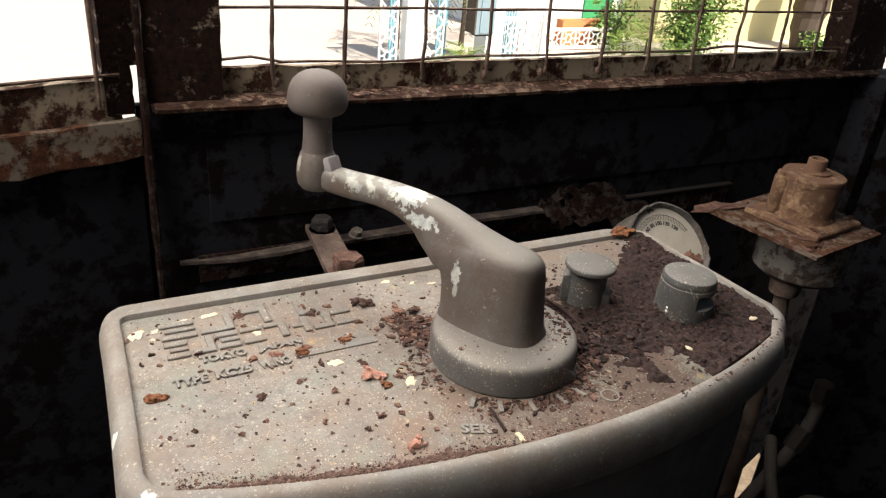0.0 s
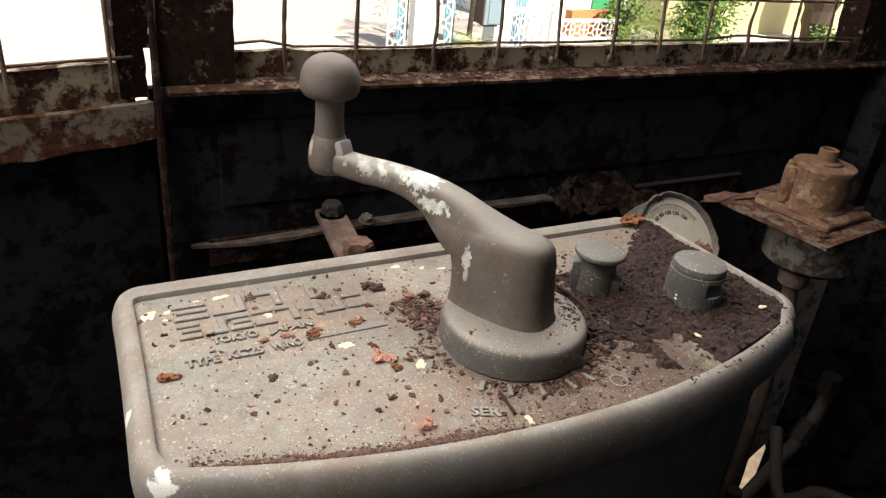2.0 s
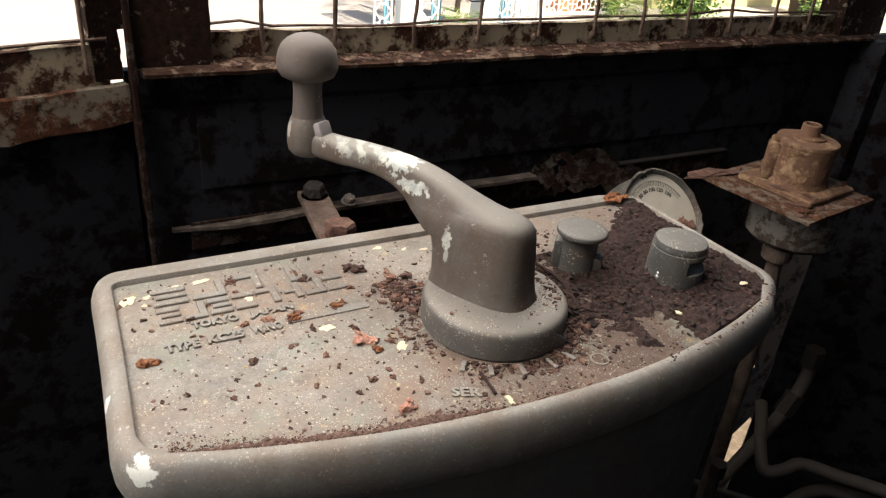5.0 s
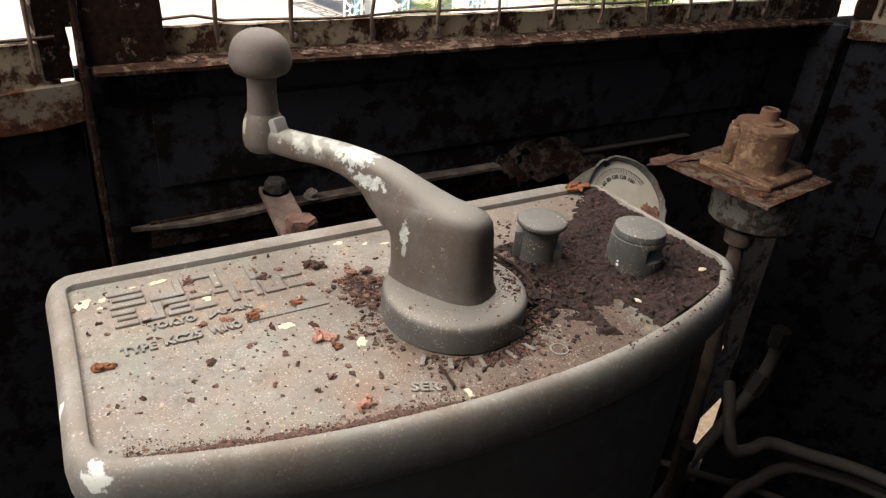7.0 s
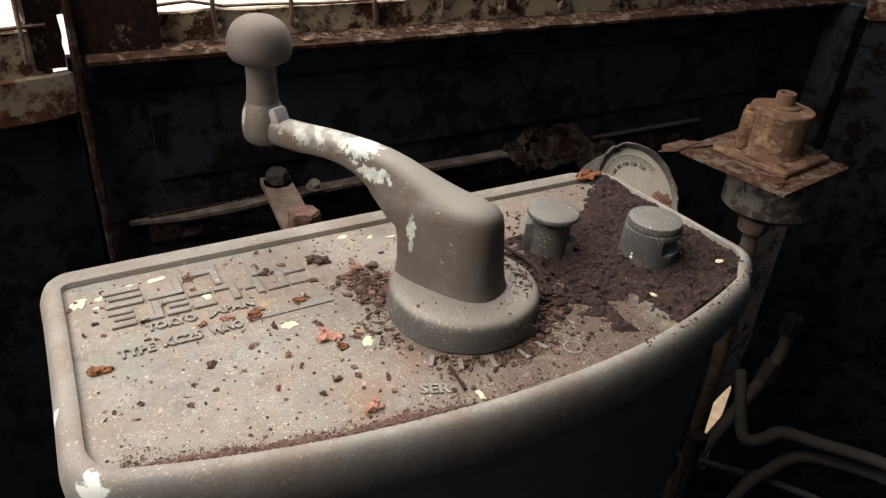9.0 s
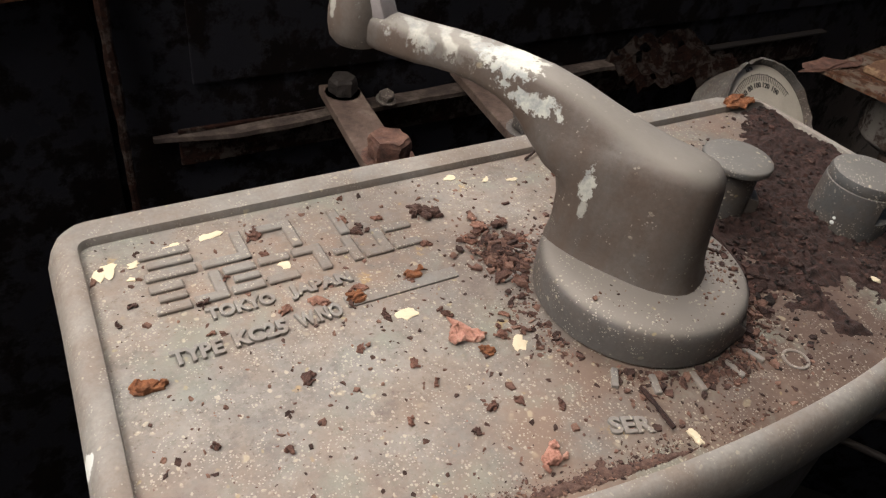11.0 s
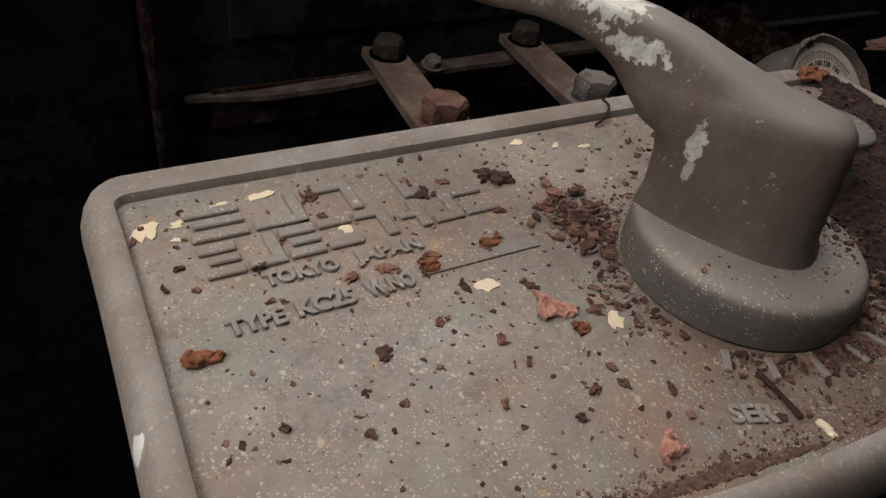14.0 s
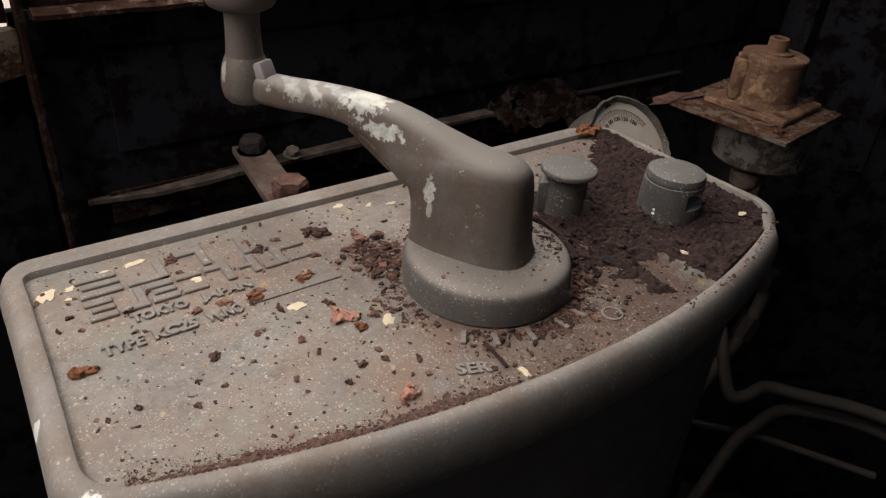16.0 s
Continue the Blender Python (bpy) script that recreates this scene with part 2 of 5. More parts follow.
def mat_rust(name, dark, mid, bright, scale=60.0, rough=0.9, vary="none"):
    m, nt, b = nodes_of(name)
    n1 = tex(nt, "ShaderNodeTexNoise", scale, 8, 0.7)
    n2 = tex(nt, "ShaderNodeTexNoise", scale * 6, 4, 0.6)
    fac = n1.outputs["Fac"]
    if vary != "none":
        src = nt.nodes.new("ShaderNodeObjectInfo").outputs["Random"] if vary == "object" else \
            nt.nodes.new("ShaderNodeNewGeometry").outputs["Random Per Island"]
        ad = nt.nodes.new("ShaderNodeMath")
        ad.operation = "MULTIPLY_ADD"
        nt.links.new(src, ad.inputs[0])
        ad.inputs[1].default_value = 0.5
        sb = nt.nodes.new("ShaderNodeMath")
        sb.operation = "SUBTRACT"
        nt.links.new(fac, sb.inputs[0])
        sb.inputs[1].default_value = 0.27
        nt.links.new(sb.outputs[0], ad.inputs[2])
        fac = ad.outputs[0]
    col = ramp(nt, fac, [(0.3, dark), (0.52, mid), (0.75, bright)])
    nt.links.new(col, b.inputs["Base Color"])
    b.inputs["Roughness"].default_value = rough
    bump(nt, b, mix(nt, 0.5, n1.outputs["Fac"], n2.outputs["Fac"]), 0.85, 0.0025)
    return m


def mat_peel(name, paint, paint2, rust_a, rust_b, scale=14.0, amount=0.5, rough=0.6):
    """Old paint over rusting sheet metal."""
    m, nt, b = nodes_of(name)
    n1 = tex(nt, "ShaderNodeTexNoise", scale, 9, 0.72)
    n2 = tex(nt, "ShaderNodeTexNoise", scale * 0.35, 5, 0.6)
    n3 = tex(nt, "ShaderNodeTexNoise", scale * 14, 4, 0.6)
    p = mix(nt, n2.outputs["Fac"], paint, paint2)
    n4 = tex(nt, "ShaderNodeTexNoise", scale * 1.9, 7, 0.7)
    r = ramp(nt, mix(nt, 0.7, n3.outputs["Fac"], n4.outputs["Fac"]), [(0.38, rust_a), (0.66, rust_b)])
    s = mix(nt, 0.35, n1.outputs["Fac"], n2.outputs["Fac"])
    f = ramp(nt, s, [(amount - 0.03, grey(0)), (amount + 0.03, grey(1))])
    b.inputs["Specular IOR Level"].default_value = 0.12
    nt.links.new(mix(nt, f, p, r), b.inputs["Base Color"])
    nt.links.new(ramp(nt, f, [(0, grey(rough)), (1, grey(0.92))]), b.inputs["Roughness"])
    bump(nt, b, mix(nt, 0.3, f, n3.outputs["Fac"]), 0.5, 0.002)
    return m


def mat_plain(name, c1, c2, scale=20.0, rough=0.7, metal=0.0, bumpy=0.2):
    m, nt, b = nodes_of(name)
    n1 = tex(nt, "ShaderNodeTexNoise", scale, 6, 0.6)
    n2 = tex(nt, "ShaderNodeTexNoise", scale * 11, 4, 0.6)
    nt.links.new(mix(nt, mix(nt, 0.35, n1.outputs["Fac"], n2.outputs["Fac"]), c1, c2), b.inputs["Base Color"])
    b.inputs["Roughness"].default_value = rough
    b.inputs["Metallic"].default_value = metal
    bump(nt, b, n2.outputs["Fac"], bumpy, 0.002)
    return m


M_LID = mat_cast("cast_lid", (0.15, 0.152, 0.148), (0.24, 0.236, 0.216), (0.205, 0.178, 0.152), True, dusty=(0.43, 0.62), speck_lo=0.02, lid=True, speck_k=0.44)
M_RIM = mat_cast("cast_rim", (0.168, 0.165, 0.156), (0.235, 0.227, 0.209), (0.18, 0.152, 0.13), True, speck_lo=0.14, speck_k=0.42, smear=True)
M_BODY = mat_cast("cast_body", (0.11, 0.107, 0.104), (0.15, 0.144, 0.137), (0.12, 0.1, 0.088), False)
# dark sides and pale tops of these metals carry part of the shading
M_HANDLE = mat_cast("handle_metal", (0.075, 0.066, 0.059), (0.108, 0.1, 0.091), (0.08, 0.06, 0.048), True, rough=0.6, metal=0.1, white=True, dusty_toplight=(0.165, 0.158, 0.143), speck_lo=0.33, speck_k=0.4, streaks=(0.074, 0.052, 0.04))
M_DISC = mat_cast("disc_metal", (0.068, 0.067, 0.066), (0.115, 0.112, 0.107), (0.1, 0.083, 0.071), True, rough=0.58, metal=0.12, speck_lo=0.12, speck_k=0.5, dusty_toplight=(0.2, 0.188, 0.17), dusty=(0.4, 0.66))
M_KNOB = mat_cast("grip_knob", (0.062, 0.05, 0.046), (0.084, 0.07, 0.064), (0.078, 0.064, 0.057), True, rough=0.6, metal=0.0, dusty_toplight=(0.1, 0.087, 0.081), speck_lo=0.4, speck_k=0.3)
M_SOCKET = mat_cast("socket_metal", (0.054, 0.057, 0.058), (0.088, 0.091, 0.091), (0.076, 0.064, 0.055), True, rough=0.66, metal=0.08, speck_lo=0.12, speck_k=0.5, dusty_toplight=(0.125, 0.124, 0.117))
M_LETTER = mat_cast("cast_letters", (0.17, 0.168, 0.16), (0.2, 0.195, 0.182), (0.185, 0.155, 0.132), True, speck_lo=0.1)
M_WHITE = mat_plain("white_paint_patch", (0.72, 0.76, 0.74), (0.5, 0.56, 0.55), 60, 0.6)
M_LUG = mat_plain("worn_lilac_paint", (0.1, 0.09, 0.088), (0.24, 0.225, 0.23), 190, 0.7)
M_CHIP = mat_plain("cream_paint_chip", (0.62, 0.56, 0.42), (0.5, 0.43, 0.3), 120, 0.7)
M_FLAKE = mat_rust("rust_flake", (0.055, 0.028, 0.022), (0.115, 0.054, 0.039), (0.24, 0.125, 0.09), 230, 0.9, "object")
M_BEDFLAKE = mat_rust("dark_rust_flake", (0.01, 0.006, 0.005), (0.034, 0.017, 0.014), (0.085, 0.046, 0.037), 230, 0.9, "object")
M_ORANGE = mat_rust("rust_flake_orange", (0.07, 0.03, 0.016), (0.21, 0.078, 0.032), (0.36, 0.16, 0.075), 240, 0.9)
M_PINK = mat_rust("rust_flake_pink", (0.16, 0.075, 0.05), (0.38, 0.19, 0.145), (0.52, 0.36, 0.28), 160, 0.9)
M_CRUMB = mat_rust("rust_crumb", (0.035, 0.018, 0.0145), (0.1, 0.052, 0.04), (0.2, 0.115, 0.085), 190, 0.95, "island")
M_BED = mat_rust("dark_rust_crumb", (0.0075, 0.004, 0.0037), (0.025, 0.0115, 0.0095), (0.07, 0.032, 0.025), 190, 0.97, "island")
M_BRACKET = mat_rust("rusty_bar", (0.035, 0.02, 0.016), (0.085, 0.058, 0.046), (0.18, 0.145, 0.12), 45, 0.85)
# pale rust darkened: the dimness along the wall is in this colour
M_RAIL = mat_rust("shaded_rusty_rail", (0.012, 0.008, 0.007), (0.05, 0.036, 0.03), (0.15, 0.125, 0.105), 50, 0.9)
M_BAND = mat_rust("red_rust_dust", (0.04, 0.021, 0.017), (0.09, 0.052, 0.041), (0.16, 0.1, 0.08), 150, 0.97)
M_SOIL = mat_rust("rust_soil", (0.0065, 0.0035, 0.0032), (0.025, 0.0112, 0.0092), (0.064, 0.031, 0.025), 150, 0.97)
M_RUST = mat_rust("rusty_iron", (0.025, 0.012, 0.009), (0.09, 0.042, 0.03), (0.2, 0.12, 0.085), 90, 0.85)
# steel; its near-black also stands for shade on the bracket bolts
M_DARKSTEEL = mat_plain("dark_steel", (0.008, 0.007, 0.0065), (0.026, 0.02, 0.017), 60, 0.75, 0.1)
M_CAN = mat_cast("mottled_grey", (0.06, 0.057, 0.055), (0.17, 0.162, 0.152), (0.075, 0.06, 0.052), True, rough=0.7, metal=0.05, speck_lo=0.02, speck_k=0.35, dusty=(0.45, 0.6))
M_POT = mat_peel("mottled_pot", (0.17, 0.16, 0.148), (0.095, 0.09, 0.084), (0.028, 0.02, 0.017), (0.075, 0.058, 0.05), 62, 0.5, 0.75)
M_VALVE = mat_peel("scaling_rust", (0.15, 0.086, 0.056), (0.085, 0.047, 0.033), (0.11, 0.06, 0.036), (0.29, 0.2, 0.125), 62, 0.53, 0.85)
M_PLATE = mat_peel("crusted_plate", (0.15, 0.122, 0.098), (0.09, 0.066, 0.05), (0.03, 0.016, 0.011), (0.11, 0.05, 0.028), 55, 0.48, 0.85)
# dark blue-grey paint and rust, lowered further so deep shade is in the colour
M_WALL = mat_peel("shaded_wall_paint", (0.008, 0.0085, 0.012), (0.019, 0.0195, 0.0245), (0.0012, 0.0008, 0.0007), (0.0055, 0.0026, 0.002), 30, 0.51)
M_CREAM = mat_peel("peeling_cream", (0.33, 0.275, 0.205), (0.17, 0.132, 0.095), (0.01, 0.005, 0.0035), (0.075, 0.032, 0.02), 40, 0.5)
M_FRAME = mat_peel("rusted_frame", (0.22, 0.175, 0.14), (0.05, 0.034, 0.027), (0.0014, 0.0009, 0.0008), (0.024, 0.0105, 0.0072), 85, 0.415)
M_FLANGE = mat_peel("blistered_flange", (0.085, 0.083, 0.08), (0.22, 0.17, 0.12), (0.012, 0.006, 0.0045), (0.12, 0.048, 0.026), 46, 0.49)
M_SCRAP = mat_peel("scaled_scrap", (0.07, 0.06, 0.053), (0.022, 0.016, 0.014), (0.003, 0.002, 0.0018), (0.03, 0.012, 0.008), 80, 0.47)
M_SHADEGROUND = mat_rust("shaded_tan_ground", (0.1, 0.07, 0.045), (0.19, 0.14, 0.09), (0.3, 0.23, 0.16), 30, 0.95)
M_SILL = mat_peel("sill_paint", (0.15, 0.105, 0.078), (0.07, 0.046, 0.034), (0.01, 0.0055, 0.004), (0.05, 0.024, 0.016), 70, 0.465)
M_WIRE = mat_rust("rusty_wire", (0.018, 0.009, 0.007), (0.075, 0.043, 0.031), (0.19, 0.14, 0.11), 60, 0.85)
M_FLOOR = mat_plain("dirty_floor", (0.012, 0.011, 0.01), (0.03, 0.026, 0.022), 8, 0.9)
M_ROOF = mat_plain("cab_lining", (0.03, 0.028, 0.026), (0.06, 0.055, 0.05), 5, 0.8)
M_DIAL = mat_plain("dial_face", (0.56, 0.54, 0.48), (0.3, 0.275, 0.225), 55, 0.6, 0, 0.1)
M_INK = mat_plain("black_print", (0.02, 0.02, 0.02), (0.03, 0.03, 0.03), 40, 0.6)
M_PIPE = mat_plain("dusty_pipe", (0.018, 0.015, 0.014), (0.058, 0.05, 0.044), 30, 0.7, 0.2)
M_PIPEPALE = mat_plain("pale_dusty_pipe", (0.03, 0.026, 0.024), (0.1, 0.088, 0.078), 40, 0.8, 0.05)
M_GROUND = mat_plain("pale_concrete", (0.44, 0.39, 0.33), (0.58, 0.53, 0.47), 6, 0.95, 0, 0.6)
M_LATTICE = mat_plain("white_fence_paint", (0.78, 0.78, 0.76), (0.7, 0.7, 0.68), 8, 0.6)
M_CYAN = mat_plain("blue_gate_paint", (0.12, 0.32, 0.42), (0.16, 0.38, 0.48), 8, 0.6)
M_BOXB = mat_plain("meter_box_paint", (0.16, 0.24, 0.28), (0.2, 0.28, 0.32), 8, 0.6)
M_YWALL = mat_plain("cream_plaster", (0.5, 0.45, 0.22), (0.6, 0.55, 0.31), 3, 0.9)
M_TERRA = mat_plain("orange_paint", (0.6, 0.2, 0.07), (0.66, 0.27, 0.12), 4, 0.8)
M_GREEN = mat_plain("green_door_paint", (0.02, 0.25, 0.09), (0.04, 0.32, 0.13), 5, 0.6)
M_TARP = mat_plain("blue_sheet", (0.05, 0.13, 0.42), (0.07, 0.17, 0.5), 4, 0.6)
M_LEAF = mat_rust("leaf_green", (0.04, 0.095, 0.018), (0.1, 0.2, 0.035), (0.22, 0.32, 0.075), 12, 0.6, "island")
M_PALM = mat_rust("palm_green", (0.07, 0.13, 0.02), (0.16, 0.24, 0.05), (0.3, 0.36, 0.1), 12, 0.6, "island")
M_BARK = mat_plain("bark", (0.04, 0.028, 0.02), (0.09, 0.066, 0.048), 12, 0.95)

# ---------------------------------------------------------------- mesh helpers


def part(name, bm, material, parent=None, label="", smooth=None):
    """Links a bmesh as one mesh object, under a thing or a part if one is given."""
    me = bpy.data.meshes.new(name)
    bm.normal_update()
    bm.to_mesh(me)
    bm.free()
    me.materials.append(material)
    ob = new(name, me)
    if smooth is not None:
        for p in me.polygons:
            p.use_smooth = True
        me.set_sharp_from_angle(angle=radians(smooth))
    if parent:
        ob.parent = parent
    if label:
        ob["label"] = label
    return ob


def empty(name, label, category, at=(0, 0, 0), group="", kind=""):
    ob = new(name)
    ob.empty_display_size = 0.02
    ob.location = at
    return tagged(ob, label, category, group, kind)


def bevelled(bm, w, seg=2, angle=40):
    edges = [e for e in bm.edges if len(e.link_faces) == 2 and e.calc_face_angle(0) > radians(angle)]
    bmesh.ops.bevel(bm, geom=edges, offset=w, segments=seg, affect="EDGES", profile=0.5)
    return bm


def box(x0, y0, z0, x1, y1, z1, bev=0.0, m=None, seg=2):
    bm = bmesh.new()
    bmesh.ops.create_cube(bm, size=1.0)
    bmesh.ops.scale(bm, vec=(x1 - x0, y1 - y0, z1 - z0), verts=bm.verts)
    bmesh.ops.translate(bm, vec=((x0 + x1) / 2, (y0 + y1) / 2, (z0 + z1) / 2), verts=bm.verts)
    if bev:
        bevelled(bm, bev, seg)
    if m is not None:
        bm.transform(m)
    return bm


def ragged_box(x0, y0, z0, x1, y1, z1, amount, m=None):
    """A plate or post with edges eaten by rust."""
    bm = bmesh.new()
    step = 0.006
    nx, nz = (max(1, min(60, round(d / step))) for d in (x1 - x0, z1 - z0))

    def at(i, k, y):
        x, z = x0 + (x1 - x0) * i / nx, z0 + (z1 - z0) * k / nz
        e = Vector((x * 70, z * 70, y0 * 9))
        dx = amount * (noise.noise(e) + 0.6 * noise.noise(e * 2.7)) * (1 if i in (0, nx) else 0.3)
        dz = amount * (noise.noise(e + Vector((9, 3, 1))) + 0.6 * noise.noise(e * 2.7 + Vector((2, 7, 1)))) * (1 if k in (0, nz) else 0.3)
        return (x + dx, y + 0.25 * amount * noise.noise(e * 1.4), z + dz)

    sheets = [[[bm.verts.new(at(i, k, y)) for k in range(nz + 1)] for i in range(nx + 1)] for y in (y0, y1)]
    for g in sheets:
        for i in range(nx):
            for k in range(nz):
                bm.faces.new((g[i][k], g[i + 1][k], g[i + 1][k + 1], g[i][k + 1]))
    a, b = sheets
    loop = [(i, 0) for i in range(nx)] + [(nx, k) for k in range(nz)] + [(i, nz) for i in range(nx, 0, -1)] + [(0, k) for k in range(nz, 0, -1)]
    for (i, k), (p, q) in zip(loop, loop[1:] + loop[:1]):
        bm.faces.new((a[i][k], a[p][q], b[p][q], b[i][k]))
    bmesh.ops.recalc_face_normals(bm, faces=bm.faces)
    if m is not None:
        bm.transform(m)
    return bm


def join(*bms):
    out = bmesh.new()
    for b in bms:
        me = bpy.data.meshes.new("tmp")
        b.to_mesh(me)
        b.free()
        out.from_mesh(me)
        bpy.data.meshes.remove(me)
    return out


def loft(rings, cap0=True, cap1=True, bm=None):
    bm = bm or bmesh.new()
    rows = [[bm.verts.new(p) for p in r] for r in rings]
    n = len(rows[0])
    for a, b in zip(rows, rows[1:]):
        for i in range(n):
            bm.faces.new((a[i], a[(i + 1) % n], b[(i + 1) % n], b[i]))
    if cap0:
        bm.faces.new(list(reversed(rows[0])))
    if cap1:
        bm.faces.new(rows[-1])
    bmesh.ops.recalc_face_normals(bm, faces=bm.faces)
    return bm


def lathe(profile, n=40, at=(0, 0, 0), m=None):
    rings = [[Vector((r * math.cos(2 * math.pi * i / n), r * math.sin(2 * math.pi * i / n), z)) for i in range(n)] for r, z in profile]
    bm = loft(rings)
    if m is not None:
        bm.transform(m)
    bmesh.ops.translate(bm, vec=at, verts=bm.verts)
    return bm


def tube(points, radius, n=8, wobble=0.0):
    """A round bar along a polyline."""
    pts = [Vector(p) for p in points]
    rings = []
    for i, p in enumerate(pts):
        a, b = pts[max(i - 1, 0)], pts[min(i + 1, len(pts) - 1)]
        d = (b - a).normalized()
        u = d.orthogonal().normalized() if i == 0 else (u - d * u.dot(d)).normalized()
        v = d.cross(u)
        r = radius[i] if isinstance(radius, (list, tuple)) else radius
        r *= 1 + random.uniform(-wobble, wobble)
        rings.append([p + r * (math.cos(2 * math.pi * k / n) * u + math.sin(2 * math.pi * k / n) * v) for k in range(n)])
    return loft(rings)


def smooth_path(points, per=6):
    """Catmull-Rom through the points."""
    p = [Vector(q) for q in points]
    p = [2 * p[0] - p[1]] + p + [2 * p[-1] - p[-2]]
    out = []
    for i in range(1, len(p) - 2):
        for k in range(per):
            t = k / per
            out.append(0.5 * ((2 * p[i]) + (p[i + 1] - p[i - 1]) * t + (2 * p[i - 1] - 5 * p[i] + 4 * p[i + 1] - p[i + 2]) * t * t
                              + (3 * p[i] - p[i - 1] - 3 * p[i + 1] + p[i + 2]) * t ** 3))
    return out + [p[-2]]


def prism(poly, depth, m=None, bev=0.0):
    """A flat polygon in x, y, pushed up by depth."""
    bm = bmesh.new()
    f = bm.faces.new([bm.verts.new((x, y, 0)) for x, y in poly])
    up = bmesh.ops.extrude_face_region(bm, geom=[f])
    bmesh.ops.translate(bm, vec=(0, 0, depth), verts=[v for v in up["geom"] if isinstance(v, bmesh.types.BMVert)])
    bmesh.ops.recalc_face_normals(bm, faces=bm.faces)
    if bev:
        bevelled(bm, bev, 1)
    if m is not None:
        bm.transform(m)
    return bm


def writing(text, height, depth, m, width=None, shear=0.0):
    """Built-in font as a solid mesh; height is that of a capital."""
    cu = bpy.data.curves.new("letters", "FONT")
    cu.offset = height * 0.03
    cu.body, cu.size, cu.extrude, cu.bevel_depth, cu.resolution_u, cu.shear = text, height / 0.72, depth / 2, depth * 0.2, 3, shear
    ob = bpy.data.objects.new("letters", cu)
    scene.collection.objects.link(ob)
    dg = bpy.context.evaluated_depsgraph_get()
    me = bpy.data.meshes.new_from_object(ob.evaluated_get(dg))
    bm = bmesh.new()
    bm.from_mesh(me)
    bpy.data.objects.remove(ob)
    bpy.data.curves.remove(cu)
    bpy.data.meshes.remove(me)
    if width:
        xs = [v.co.x for v in bm.verts]
        k = width / (max(xs) - min(xs))
        bmesh.ops.scale(bm, vec=(k, 1, 1), verts=bm.verts)
    bm.transform(m)
    return bm

# ---------------------------------------------------------------- the cab
TOP = 1.0          # height of the controller's lid
WY = 0.165         # inner face of the front wall
SILL = 1.123
ROOF = 2.3
FX0, FX1 = 0.055, 1.12
L_END = Vector((-0.95, -0.135))      # where the slanted left panel meets the side wall
R_END = Vector((1.75, -0.62))

floor = part("floor", box(-1.0, -2.3, -0.03, 1.8, 0.25, 0.0), M_FLOOR)
part("underframe", box(-0.93, -2.28, -1.1, 1.73, 0.16, -0.032), M_FLOOR, floor)
tagged(floor, "dark dirt-covered cab floor", "floor", kind="structure")
# unseen ceiling: opening added for top light, overhang widened to block sun
ceiling = part("ceiling", join(box(-1.25, -2.5, ROOF, 2.15, -0.58, ROOF + 0.04), box(-1.25, 0.22, ROOF, 2.15, 0.45, ROOF + 0.04),
                               box(-1.25, -0.58, ROOF, -0.88, 0.22, ROOF + 0.04), box(-0.22, -0.58, ROOF, 2.15, 0.22, ROOF + 0.04)), M_ROOF)
tagged(ceiling, "unseen dull cab ceiling with an opening added for overhead light", "ceiling", kind="structure")


def taper(bm):
    """The front window narrows towards the roof at its right end."""
    for v in bm.verts:
        v.co.x -= 0.1 * min(1.0, max(0.0, (v.co.x - 0.2) / 0.8)) * max(0.0, v.co.z - SILL)
    return bm


def ragged_wall():
    """Lower front panel, with two rusted-through holes low down."""
    bm = bmesh.new()
    outer = [(FX0, 0.0), (1.30, 0.0), (1.30, SILL - 0.004), (FX0, SILL - 0.004)]
    hole = [(1.1, 0.275), (1.128, 0.297), (1.155, 0.32), (1.18, 0.34), (1.2, 0.312), (1.25, 0.28), (1.25, 0.2), (1.238, 0.15), (1.17, 0.12), (1.125, 0.15), (1.118, 0.21)]
    slit = [(1.128, 0.455), (1.148, 0.466), (1.136, 0.49), (1.126, 0.52), (1.122, 0.5)]
    ov = [bm.verts.new((x, WY, z)) for x, z in outer]
    hv = [bm.verts.new((x, WY, z)) for x, z in hole]
    sv = [bm.verts.new((x, WY, z)) for x, z in slit]
    se = [bm.edges.new((sv[i], sv[(i + 1) % len(sv)])) for i in range(len(sv))]
    oe = [bm.edges.new((ov[i], ov[(i + 1) % 4])) for i in range(4)]
    he = [bm.edges.new((hv[i], hv[(i + 1) % len(hv)])) for i in range(len(hv))]
    bmesh.ops.triangle_fill(bm, edges=oe + he + se, use_beauty=True)
    up = bmesh.ops.extrude_face_region(bm, geom=list(bm.faces))
    bmesh.ops.translate(bm, vec=(0, 0.012, 0), verts=[v for v in up["geom"] if isinstance(v, bmesh.types.BMVert)])
    bmesh.ops.recalc_face_normals(bm, faces=bm.faces)
    return bm


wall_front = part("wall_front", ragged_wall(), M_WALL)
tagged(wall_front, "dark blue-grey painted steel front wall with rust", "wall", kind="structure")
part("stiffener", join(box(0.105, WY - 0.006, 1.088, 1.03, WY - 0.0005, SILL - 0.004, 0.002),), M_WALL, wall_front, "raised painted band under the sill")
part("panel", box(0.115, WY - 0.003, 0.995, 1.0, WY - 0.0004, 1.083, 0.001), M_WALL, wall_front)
part("header", box(FX0, WY, 1.95, FX1, WY + 0.03, ROOF), M_FRAME, wall_front)
part("column", ragged_box(0.064, WY - 0.012, SILL, 0.131, WY + 0.03, 1.95, 0.0025), M_FRAME, wall_front, "rusted steel window column")
part("column", taper(ragged_box(1.028, WY - 0.012, SILL, 1.125, WY + 0.03, 1.95, 0.0025)), M_FRAME, wall_front, "rusted steel window column")
